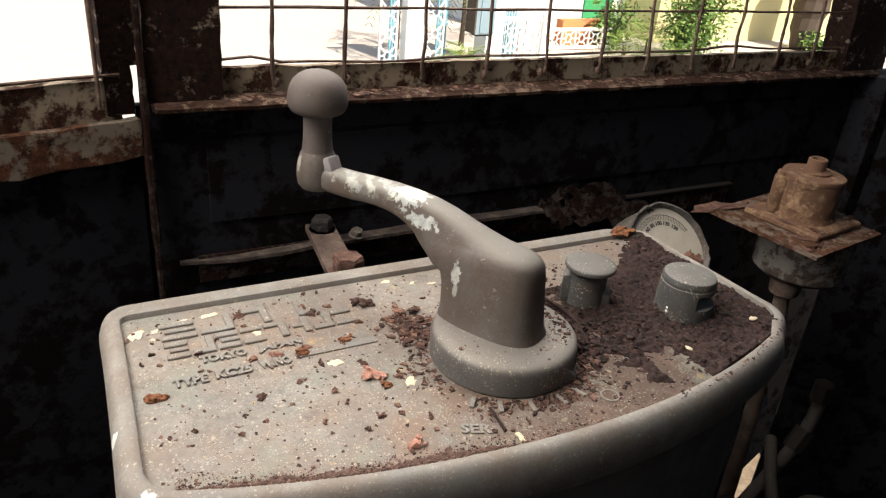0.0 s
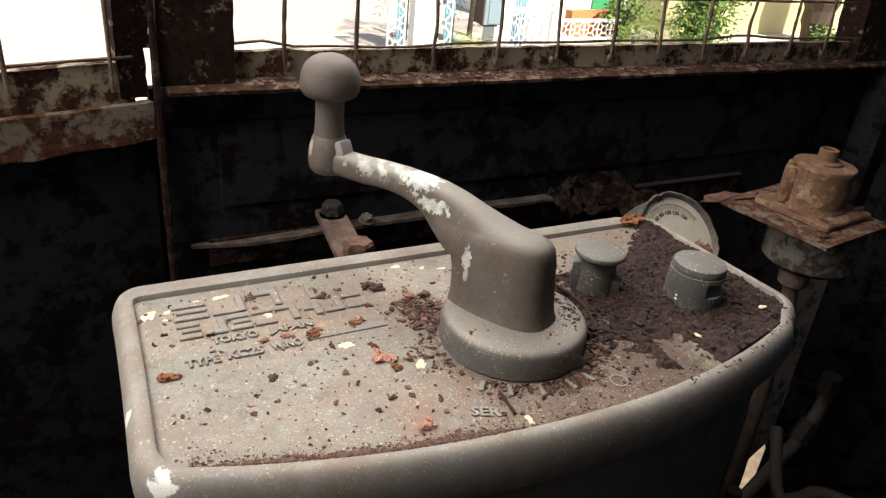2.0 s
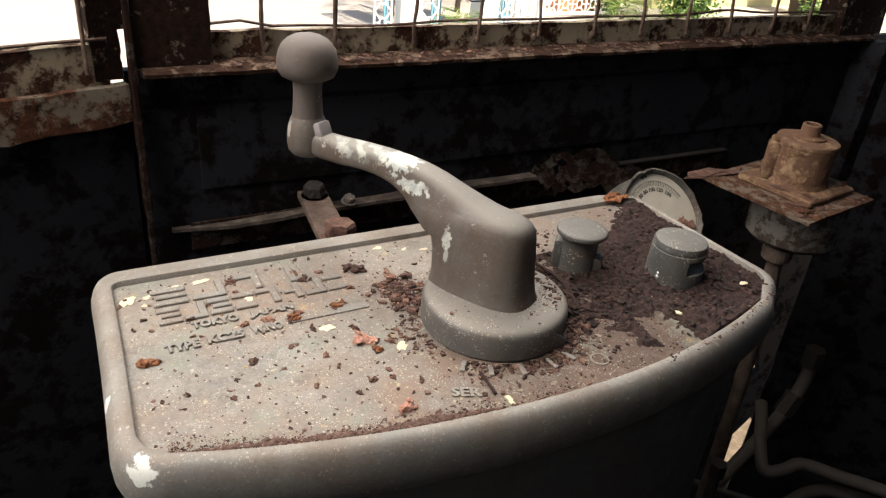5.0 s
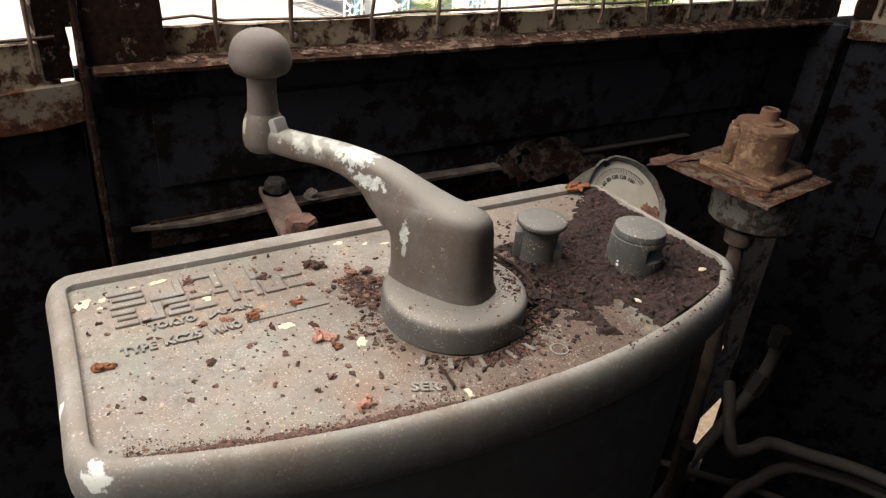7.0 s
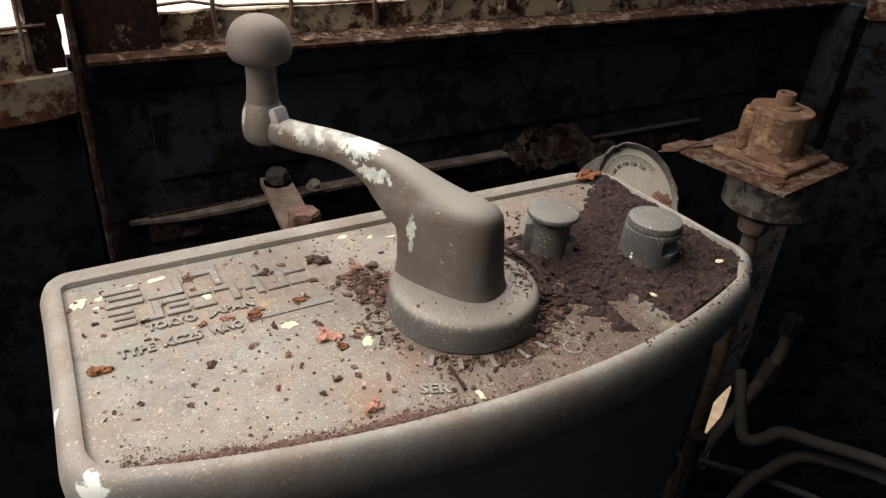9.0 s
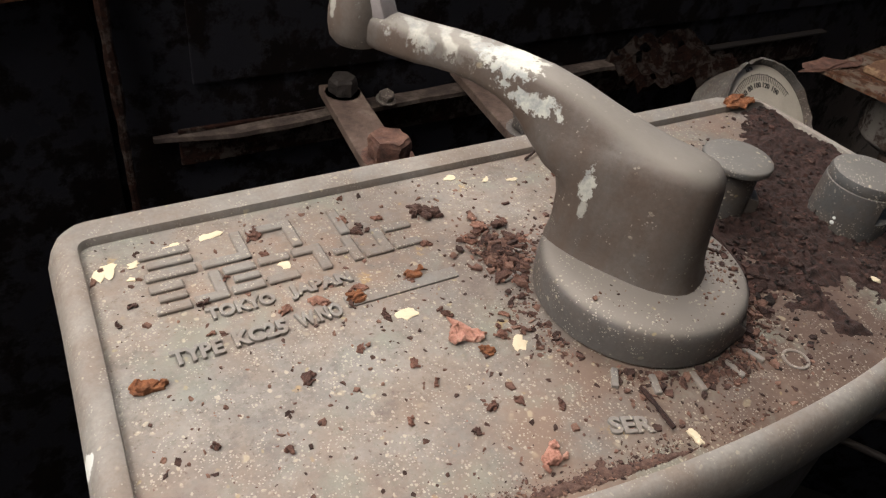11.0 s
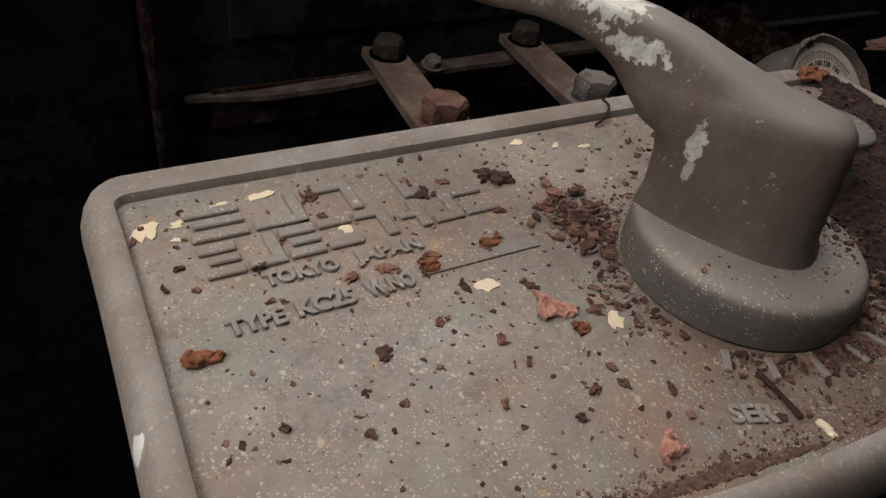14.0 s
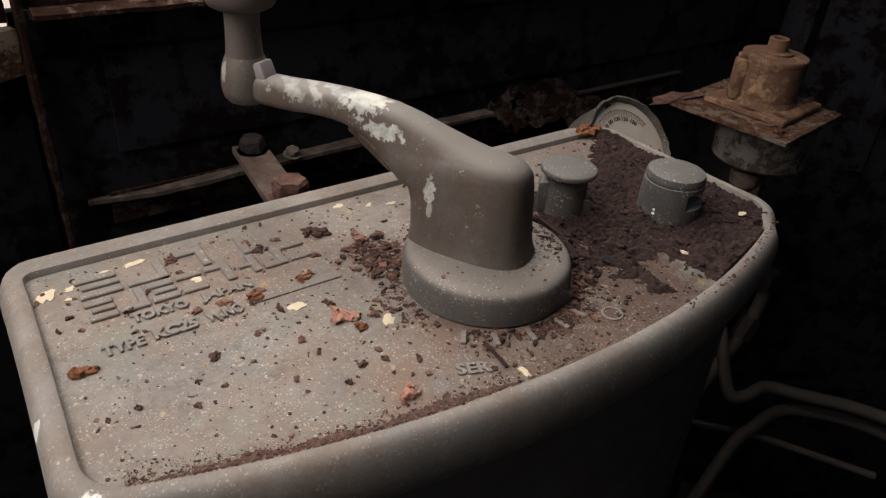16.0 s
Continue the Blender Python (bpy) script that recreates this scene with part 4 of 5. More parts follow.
def post_and_arm():
    """One casting: an oblong post that leans into a flat cranked arm."""
    rings = []
    # post: horizontal sections, from the disc up
    for z, s0, s1, w, pw in ((1.020, -0.0325, 0.0565, 0.058, 2.6), (1.0262, -0.0305, 0.0555, 0.0535, 2.8), (1.0295, -0.0285, 0.0545, 0.0505, 3.0), (1.036, -0.027, 0.0545, 0.049, 3.0),
                             (1.050, -0.0255, 0.0555, 0.047, 3.0), (1.060, -0.0248, 0.0585, 0.0455, 3.0)):
        rings.append(section(sz((s0 + s1) / 2, z), -DIR, w, s1 - s0, 28, pw))
    # turn over into the arm
    steps = [((-0.0238, 1.074), (0.068, 1.0625), 0.044), ((-0.0222, 1.082), (0.0745, 1.068), 0.0425), ((-0.018, 1.0868), (0.081, 1.0735), 0.041), ((-0.009, 1.0893), (0.0865, 1.0782), 0.036),
             ((0.004, 1.0905), (0.0915, 1.0815), 0.0335), ((0.02, 1.0938), (0.097, 1.084), 0.031), ((0.038, 1.0983), (0.104, 1.0862), 0.0288), ((0.056, 1.1035), (0.112, 1.0872), 0.0268),
             ((0.074, 1.1068), (0.12, 1.0876), 0.0255), ((0.094, 1.108), (0.13, 1.0873), 0.0248), ((0.114, 1.108), (0.141, 1.0862), 0.0242), ((0.136, 1.1068), (0.152, 1.0842), 0.0238),
             ((0.155, 1.105), (0.163, 1.0836), 0.0235), ((0.176, 1.1038), (0.178, 1.083), 0.0228), ((0.19, 1.103), (0.19, 1.084), 0.019)]
    for (s0, z0), (s1, z1), w in steps:
        a, b = sz(s0, z0), sz(s1, z1)
        rings.append(section((a + b) / 2, (a - b).normalized(), w, (a - b).length, 28, 3.0))
    return loft(rings)


hpart("post_and_arm", post_and_arm(), M_HANDLE, "cranked cast arm rising from a rounded post")
KN = HUB + DIR * 0.1965 - SIDE * 0.0005
hpart("boss", lathe([(0.008, 1.0808), (0.0135, 1.0818), (0.0163, 1.0852), (0.0174, 1.0915), (0.0173, 1.099), (0.0162, 1.106), (0.0146, 1.111), (0.0128, 1.1145)], 36, (KN.x, KN.y, 0)), M_HANDLE)
hpart("grip_stem", lathe([(0.0138, 1.109), (0.0128, 1.115), (0.0121, 1.123), (0.0117, 1.133), (0.0119, 1.142), (0.0127, 1.148), (0.0145, 1.152)], 32, (KN.x, KN.y, 0)), M_KNOB, "grey-brown waisted grip stem")
hpart("grip_knob", lathe([(0.0115, 1.1462), (0.018, 1.1466), (0.0217, 1.1485), (0.024, 1.1525), (0.0247, 1.157), (0.0243, 1.1625), (0.0229, 1.168), (0.0203, 1.173), (0.0165, 1.1768), (0.0115, 1.1796), (0.006, 1.1811), (0.0015, 1.1815)], 48, (KN.x, KN.y, 0)), M_KNOB, "rounded grey-brown grip knob")

FACET = (HUB + DIR * 0.1805 - SIDE * 0.001)
hpart("boss_lug", box(-0.0068, -0.005, -0.012, 0.0068, 0.005, 0.0052, 0.002, Matrix.Translation((FACET.x, FACET.y, 1.1075)) @ pose(0, 0, 0, 0, 0, math.degrees(math.atan2(SIDE.y, SIDE.x))) @ pose(0, 0, 0, -24, 0, 0)), M_LUG, "square lug with worn lilac-grey paint")

# ---------------------------------------------------------------- pressure gauge
gauge = empty("pressure_gauge", "round pressure gauge with dirty white dial and torn rim", "gauge", (0.638, 0.045, 0.938))
GM = pose(0.638, 0.045, 0.938, 90 - 40, 0, 0)
G_INV = Matrix.Translation((-0.638, -0.045, -0.938))
GR = 0.0595


def gpart(name, bm, mat, label="", smooth=None):
    bm.transform(G_INV @ GM)
    return part(name, bm, mat, gauge, label, smooth)


def gauge_case():
    n = 64
    rings = []
    for r, z in ((GR * 0.8, -0.05), (GR * 0.98, -0.046), (GR, -0.035), (GR, 0.0), (GR + 0.0025, 0.002), (GR + 0.003, 0.007), (GR + 0.001, 0.0075), (GR - 0.001, 0.004), (GR - 0.002, 0.0005)):
        rings.append([((r + (0.0034 * noise.noise((13 * math.cos(6.283 * i / n), 13 * math.sin(6.283 * i / n), 3)) if z > 0.001 else 0)) * math.cos(6.283185 * i / n),
                       (r + (0.0034 * noise.noise((13 * math.cos(6.283 * i / n), 13 * math.sin(6.283 * i / n), 3)) if z > 0.001 else 0)) * math.sin(6.283185 * i / n),
                       z + (0.003 * noise.noise((5 * math.cos(6.283 * i / n), 5 * math.sin(6.283 * i / n), 8)) if z > 0.003 else 0)) for i in range(n)])
    return loft(rings, True, False)


gpart("case", gauge_case(), M_CAN, "grey case with ragged corroded rim", 40)
gpart("dial", lathe([(GR - 0.0015, -0.002), (GR - 0.0015, 0.0)], 48), M_DIAL, "dirty white dial")
marks = []
for k in range(37):
    a = radians(150 - 120 * k / 36)
    r0, r1 = GR * 0.70, GR * (0.80 if k % 4 else 0.83)
    marks.append(box(r0, -0.00025, 0.0001, r1, 0.00025, 0.0004, m=pose(0, 0, 0, 0, 0, math.degrees(a))))
gpart("scale_marks", join(*marks), M_INK, "black scale ticks")
gpart("scale_arc", join(*[box(GR * 0.8, -0.0019, 0.00015, GR * 0.808, 0.0019, 0.00045, m=pose(0, 0, 0, 0, 0, 150 - 3 * k)) for k in range(41)]), M_INK)
for txt, a in (("40", 137), ("60", 122), ("80", 107), ("100", 90), ("120", 71), ("150", 50)):
    ra = radians(a)
    gpart("dial_number", writing(txt, 0.0052, 0.0003, pose(GR * 0.585 * math.cos(ra), GR * 0.585 * math.sin(ra), 0.0003, 0, 0, a - 90) @ pose(-0.002 * len(txt), 0, 0)), M_INK)
gpart("dial_writing", writing("kPa", 0.005, 0.0003, pose(-0.012, GR * 0.865, 0.0003, 0, 0, 12)), M_INK)


def flake_mesh(r, aspect, thick, seed, layers=1):
    """An irregular broken slab in ragged layers."""
    rnd = random.Random(seed)
    bms = []
    for l in range(layers):
        n = rnd.randint(10, 14)
        k = r * (1 - 0.22 * l)
        ox, oy = rnd.uniform(-0.12, 0.12) * r * l, rnd.uniform(-0.12, 0.12) * r * l
        poly = []
        for i in range(n):
            a = 2 * math.pi * (i + rnd.uniform(-0.35, 0.35)) / n
            q = k * (0.76 + 0.3 * math.sin(2 * a + seed) * 0.5 + rnd.uniform(-0.3, 0.24))
            poly.append((ox + q * math.cos(a), oy + q * aspect * math.sin(a)))
        rings = []
        for f, z, j in ((0.97, 0.0, 0.1), (1.0, 0.5, 0.3), (0.9, 1.0, 0.45), (0.5, 1.15, 0.5)):
            rings.append([(ox + (x - ox) * f, oy + (y - oy) * f, thick * (l + z + rnd.uniform(-j, j) * 0.4 + (0.9 * noise.noise((x * f * 420 + seed, y * f * 420, l)) if z else 0))) for x, y in poly])
        bms.append(loft(rings))
    return join(*bms)


def shards(r, aspect, thick, seed, layers):
    """A slab of rust that has split into several ragged pieces."""
    rnd = random.Random(seed)
    bms = [flake_mesh(r * 0.86, aspect, thick, seed, layers)]
    for k in range(rnd.randint(3, 6)):
        f = flake_mesh(r * rnd.uniform(0.22, 0.5), rnd.uniform(0.4, 0.9), thick * rnd.uniform(0.6, 1.2), seed * 7 + k)
        f.transform(pose(rnd.uniform(-0.8, 0.8) * r, rnd.uniform(-0.8, 0.8) * r * aspect, thick * rnd.uniform(0.0, 0.8), rnd.uniform(-22, 22), rnd.uniform(-22, 22), rnd.uniform(0, 360)))
        bms.append(f)
    return join(*bms)


stain = shards(0.019, 0.62, 0.0016, 5, 2)
stain.transform(pose(0.036, -0.014, 0.0, 0, 0, -52))
gpart("rust_patch", stain, M_FLAKE, "rust flake stuck to the dial")
part("gauge_pipe", (lambda b: (b.transform(G_INV), b)[1])(tube(smooth_path([(0.645, 0.085, 0.905), (0.65, 0.11, 0.86), (0.66, 0.13, 0.7), (0.66, 0.14, 0.0)], 6), 0.009, 10)), M_PIPE, gauge, "", 50)

# ---------------------------------------------------------------- brake valve on its plate
VX, VY, VZ = 0.782, -0.011, 0.985
valve = empty("brake_valve", "rust-crusted brake valve on a square plate", "valve", (VX, VY, 0.0))
V_INV = Matrix.Translation((-VX, -VY, 0))


def vpart(name, bm, mat, label="", smooth=40):
    bm.transform(V_INV)
    return part(name, bm, mat, valve, label, smooth)


def plate_mesh(h, t, bev=0.003, j=0.0015, seed=1):
    poly = []
    corners = [(-h, -h), (h, -h), (h, h), (-h, h)]
    for k in range(4):
        a, b = Vector(corners[k]), Vector(corners[(k + 1) % 4])
        for i in range(12):
            p = a.lerp(b, i / 12)
            p += Vector((noise.noise((p.x * 60, p.y * 60, seed)), noise.noise((p.x * 60, p.y * 60, seed + 5)))) * j
            poly.append((p.x, p.y))
    return prism(poly, t)


VR = pose(VX, VY, VZ, 0, 0, 8)
b = plate_mesh(0.073, 0.004)
b.transform(VR @ pose(0, 0, -0.004))
vpart("plate", b, M_PLATE, "flat rusty square mounting plate", 30)
b = flake_mesh(0.062, 0.2, 0.0013, 61, 2)
b.transform(VR @ pose(-0.06, 0.074, 0.001, 3, -3, -17))
vpart("rust_scale", b, M_RUST, "long curled scale of rust at the plate's edge", 20)
crust = random.Random(31)
for k in range(34):
    u, v = crust.uniform(-0.066, 0.07), crust.uniform(-0.07, 0.066)
    on_flange = abs(u - 0.012) < 0.047 and abs(v + 0.002) < 0.047
    if math.hypot(u - 0.012, v) < 0.043:
        continue
    b = flake_mesh(crust.uniform(0.006, 0.019), crust.uniform(0.35, 0.8), crust.uniform(0.0006, 0.0014), 700 + k, crust.choice((1, 1, 2)))
    b.transform(VR @ pose(u, v, 0.0086 if on_flange else 0.0002, crust.uniform(-7, 7), crust.uniform(-7, 7), crust.uniform(0, 360)))
    vpart("rust_scale", b, M_PLATE if k % 3 else M_RUST, "", 20)
b = plate_mesh(0.0495, 0.0085, j=0.002, seed=4)
bevelled(b, 0.002, 1)
b.transform(VR @ pose(0.012, -0.002, 0.0))
vpart("base_flange", b, M_VALVE, "thick rusted flange", 30)
prof = []
raw = [(0.0395, 0.007), (0.039, 0.011), (0.037, 0.0135), (0.0368, 0.056), (0.0376, 0.0568), (0.0376, 0.0608), (0.0368, 0.0618), (0.0125, 0.0622)]
for (r0, z0), (r1, z1) in zip(raw, raw[1:]):
    k = max(1, int(abs(z1 - z0) / 0.0014))
    prof += [(r0 + (r1 - r0) * q / k, z0 + (z1 - z0) * q / k) for q in range(k)]
b = lathe([(r * 0.95, z) for r, z in prof + [raw[-1]]], 110)
for v in b.verts:
    q = noise.noise(v.co * 42) + 0.5 * noise.noise(v.co * 110)
    step = 0.001 if q > 0.22 else 0.0005 if q > -0.05 else 0.0
    v.co += Vector((v.co.x, v.co.y, 0)).normalized() * (step + 0.0003 * noise.noise(v.co * 140))
b.transform(VR @ pose(0.012, 0.0, 0.0))
vpart("valve_body", b, M_VALVE, "rust-crusted cylindrical valve body", 40)
b = join(box(-0.009, -0.0075, 0.012, 0.011, 0.0075, 0.06, 0.004), box(-0.005, -0.005, 0.058, 0.008, 0.006, 0.0655, 0.003))
b.transform(VR @ pose(-0.017, 0.022, -0.003, 0, 0, 40))
vpart("valve_lug", b, M_VALVE)
b = lathe([(0.019, 0.061), (0.019, 0.0645), (0.0115, 0.066), (0.011, 0.0785), (0.0098, 0.0795), (0.0072, 0.079), (0.0072, 0.066)], 28)
b.transform(VR @ pose(0.016, 0.002, 0.0))
vpart("spindle", b, M_VALVE, "hollow rusty spindle end", 40)
b = lathe([(0.05, -0.004), (0.0558, -0.008), (0.0562, -0.025), (0.0548, -0.046), (0.0536, -0.056), (0.0548, -0.058), (0.0546, -0.0615), (0.0525, -0.0635), (0.047, -0.068), (0.03, -0.0705)], 44)
b.transform(VR @ pose(0.0185, -0.013, 0.0))
vpart("valve_pot", b, M_POT, "mottled grey metal pot under the plate", 40)
vpart("collar", lathe([(0.012, 0.922), (0.0185, 0.92), (0.0192, 0.905), (0.0178, 0.893), (0.011, 0.889)], 24, (0.783, -0.026, 0.0)), M_BRACKET)
vpart("stand_pipe", tube(smooth_path([(0.783, -0.026, 0.9), (0.787, -0.027, 0.85), (0.793, -0.029, 0.75), (0.798, -0.03, 0.65), (0.802, -0.03, 0.44), (0.806, -0.03, 0.0)], 5), 0.0105, 14, 0.1), M_BRACKET, "dusty stand pipe")

# ---------------------------------------------------------------- pipes low on the right


def pipe_run(points, r, label, mat=None, unions=()):
    base = Vector(points[0])
    t = empty("pipe", label, "pipe", base, "pipes beside the controller")
    b = tube(smooth_path(points, 7), r, 12)
    b.transform(Matrix.Translation(-base))
    part("tube", b, mat or M_PIPE, t, "", 50)
    for p, q in unions:
        p, q = Vector(p), Vector(q)
        b = tube([p, p.lerp(q, 0.5), q], r * 1.5, 6)
        b.transform(Matrix.Translation(-base))
        part("union_nut", b, M_DARKSTEEL, t)
    return t


pipe_run([(0.782, -0.052, 0.0), (0.782, -0.052, 0.3), (0.785, -0.05, 0.4), (0.784, -0.048, 0.545)], 0.0085, "thin dusty upright pipe under the valve", M_PIPE, [((0.784, -0.05, 0.4), (0.785, -0.05, 0.425)), ((0.784, -0.048, 0.53), (0.784, -0.048, 0.555))])
pipe_run([(0.815, -0.06, 0.0), (0.815, -0.06, 0.25), (0.812, -0.058, 0.36), (0.806, -0.052, 0.47)], 0.0075, "thin dark dusty upright pipe", M_PIPE, [((0.808, -0.054, 0.44), (0.806, -0.052, 0.465))])
pipe_run([(0.78, 0.04, 0.0), (0.83, 0.045, 0.19), (0.89, 0.047, 0.28), (0.94, 0.047, 0.341), (0.981, 0.047, 0.388), (1.035, 0.047, 0.445), (1.077, 0.047, 0.494), (1.1, 0.049, 0.545), (1.1, 0.05, 0.6)], 0.0115, "slanting dusty air pipe with a union", M_PIPEPALE, unions=[((1.066, 0.047, 0.48), (1.088, 0.048, 0.515)), ((1.1, 0.05, 0.575), (1.1, 0.05, 0.61))])
pipe_run([(0.99, 0.045, 0.53), (0.965, 0.02, 0.52), (0.928, -0.016, 0.507), (0.902, -0.05, 0.497), (0.925, -0.064, 0.5), (0.962, -0.07, 0.504), (1.0, -0.108, 0.5), (1.069, -0.208, 0.5), (1.14, -0.4, 0.49), (1.2, -0.6, 0.48)], 0.01, "bent dusty air pipe running along the wall", M_PIPEPALE)
pipe_run([(0.78, -0.1, 0.34), (0.862, -0.096, 0.45), (0.92, -0.091, 0.452), (0.985, -0.088, 0.45), (1.034, -0.111, 0.45), (1.101, -0.208, 0.45), (1.15, -0.4, 0.44), (1.2, -0.6, 0.43)], 0.01, "bent dusty air pipe running along the wall", M_PIPEPALE)
pipe_run([(0.82, 0.06, 0.42), (0.88, -0.012, 0.42), (0.933, -0.072, 0.42), (0.964, -0.115, 0.42), (1.05, -0.24, 0.41)], 0.006, "thin grey cross pipe behind the controller", M_PIPEPALE, [((0.92, -0.058, 0.42), (0.935, -0.075, 0.42))])
# ---------------------------------------------------------------- outside, seen through the wire guards
GZ = -1.1
ground = part("ground", box(-400, -400, GZ - 0.3, 400, 800, GZ), M_GROUND)
tagged(ground, "sunlit pale concrete yard", "ground", kind="structure")
# tan ground, darkened so the tram's shade lies in its colour
track_bed = part("track_bed", box(-30, -3.6, GZ - 0.1, 30, 3.2, GZ + 0.006), M_SHADEGROUND)
tagged(track_bed, "tan ground strip along the tram, its shade put into the colour", "ground", kind="structure")


def lattice_panel(x0, x1, y, z0, z1):
    t = empty("lattice_fence", "white cast lattice fence panel", "fence", (x0, y, z0), "fence panels")
    inv = Matrix.Translation((-x0, -y, -z0))
    for zz in (z0, z1 - 0.05):
        part("rail", box(x0, y, zz, x1, y + 0.05, zz + 0.05), M_LATTICE, t).data.transform(inv)
    n = max(1, round((x1 - x0) / 0.3))
    w = (x1 - x0) / n
    for k in range(n + 1):
        part("bar", box(x0 + k * w - 0.012, y + 0.003, z0 + 0.05, x0 + k * w + 0.012, y + 0.04, z1 - 0.05), M_LATTICE, t).data.transform(inv)
    fret = []
    m = max(1, round((z1 - z0) / 0.3))
    h = (z1 - z0) / m
    for i in range(n):
        for j in range(m):
            c = Vector((x0 + (i + 0.5) * w, y + 0.02, z0 + (j + 0.5) * h))
            ring = [c + Vector((0.2 * w * math.cos(a), 0, 0.2 * h * math.sin(a))) for a in [2 * math.pi * q / 8 for q in range(9)]]
            fret.append(tube(ring, 0.014, 5))
            for sx, szz in ((-1, -1), (1, 1), (-1, 1), (1, -1)):
                fret.append(tube([c + Vector((sx * 0.12 * w, 0, szz * 0.12 * h)), c + Vector((sx * 0.5 * w, 0, szz * 0.5 * h))], 0.014, 5))
            fret.append(tube([c + Vector((-0.5 * w, 0, 0)), c + Vector((-0.2 * w, 0, 0))], 0.012, 5))
            fret.append(tube([c + Vector((0.2 * w, 0, 0)), c + Vector((0.5 * w, 0, 0))], 0.012, 5))
    part("fretwork", join(*fret), M_LATTICE, t).data.transform(inv)
    return t


FY = 9.2
lattice_panel(4.2, 4.46, FY, GZ + 0.02, 0.45)
lattice_panel(4.93, 5.2, FY, GZ + 0.02, 0.45)
lattice_panel(6.2, 6.98, FY + 0.1, GZ + 0.02, -0.4)
lattice_panel(7.14, 9.2, FY + 0.9, GZ + 0.02, -0.72)


def barred_gate(x0, x1, top):
    t = empty("metal_gate", "blue painted barred metal gate", "gate", (x0, FY + 0.3, GZ), "blue gates")
    n = max(3, round((x1 - x0) / 0.045))
    for k in range(n):
        part("bar", box(k * (x1 - x0) / n, 0, 0.04, k * (x1 - x0) / n + 0.026, 0.02, top - GZ), M_CYAN, t)
    for z in (0.15, 0.55, top - GZ - 0.04):
        part("rail", box(-0.01, -0.012, z, x1 - x0, -0.002, z + 0.035), M_CYAN, t)
    return t


barred_gate(4.47, 4.6, 0.45)
barred_gate(5.24, 5.42, 0.45)
barred_gate(6.42, 6.66, -0.3)
gate_wall = part("white_wall", box(4.6, FY, GZ, 4.92, FY + 0.2, 0.5, 0.01), M_LATTICE)
tagged(gate_wall, "white plastered wall between two gates", "wall")
pillar = part("gate_pillar", join(box(5.84, FY - 0.15, GZ, 6.14, FY + 0.2, 1.2, 0.01), box(5.78, FY - 0.2, GZ, 6.2, FY + 0.25, GZ + 0.12, 0.01)), M_LATTICE)
tagged(pillar, "white plastered gate pillar", "pillar")
post = empty("fence_post", "white fence post with a ball finial", "fence post", (7.05, FY + 0.1, GZ))
part("shaft", box(-0.06, -0.06, 0, 0.06, 0.06, 0.66, 0.008), M_LATTICE, post)
part("finial", lathe([(0.03, 0.66), (0.035, 0.675), (0.06, 0.7), (0.068, 0.735), (0.055, 0.775), (0.02, 0.795)], 16), M_LATTICE, post, "white ball finial")
mbox = empty("meter_box", "grey-blue metal meter box on the pillar", "meter box", (5.66, FY - 0.4, -0.56))
part("case", box(-0.17, 0, 0, 0.15, 0.25, 0.52, 0.01), M_BOXB, mbox)
part("door", box(-0.1, -0.014, 0.02, 0.14, -0.001, 0.5, 0.004), M_BOXB, mbox)
part("side_panel", box(-0.2, -0.02, 0.01, -0.172, 0.24, 0.51, 0.004), M_BARK, mbox, "brown side panel")
part("bracket", box(-0.12, 0.05, -0.03, 0.1, 0.2, -0.001, 0.004), M_DARKSTEEL, mbox)

house = empty("house", "cream plastered house with a green door", "house", (11.5, 11.0, GZ))
HI = Matrix.Translation((-11.5, -11.0, -GZ))


def opart(name, bm, mat, parent, inv, label=""):
    bm.transform(inv)
    return part(name, bm, mat, parent, label)


opart("wall", box(10.6, 10.6, GZ, 20.0, 16.0, 3.2), M_YWALL, house, HI)
opart("wall", box(7.6, 11.6, GZ, 10.59, 16.0, 3.2), M_LATTICE, house, HI)
opart("roof", box(7.0, 10.2, 3.2, 20.5, 16.5, 3.4), M_TERRA, house, HI)
opart("door", box(9.55, 11.56, GZ, 10.25, 11.62, 1.4), M_GREEN, house, HI, "green painted door")
opart("porch_wall", box(8.3, 10.5, GZ, 9.3, 10.7, -0.66), M_TERRA, house, HI, "orange low porch wall")
# the dark inside of the window is painted as a solid panel
opart("window", box(17.6, 10.56, -0.5, 18.5, 10.62, 0.8), M_DARKSTEEL, house, HI, "flat dark panel standing for an unlit window opening")

tarp = empty("covered_truck", "parked truck with blue sides far across the yard", "truck", (4.0, 22.0, GZ))
TI = Matrix.Translation((-4.0, -22.0, -GZ))
opart("cargo_body", box(3.2, 22.0, -0.25, 7.6, 24.4, 1.9, 0.05), M_TARP, tarp, TI)
opart("chassis", box(3.2, 22.2, -0.45, 8.6, 24.2, -0.28, 0.02), M_DARKSTEEL, tarp, TI)
for wx in (3.9, 7.0):
    b = lathe([(0.15, -0.12), (0.33, -0.12), (0.35, -0.08), (0.35, 0.08), (0.33, 0.12), (0.15, 0.12)], 24)
    b.transform(pose(wx, 22.2, GZ + 0.35, 90, 0, 0))
    opart("wheel", b, M_INK, tarp, TI)
b = box(7.6, 22.1, -0.4, 9.0, 24.3, 1.2, 0.1)
opart("driver_cab", b, M_LATTICE, tarp, TI)

wall_far = part("yard_wall", box(-40, 26, GZ, 7.0, 26.3, 1.4), M_YWALL)
tagged(wall_far, "long pale yard wall in the distance", "wall", kind="structure")


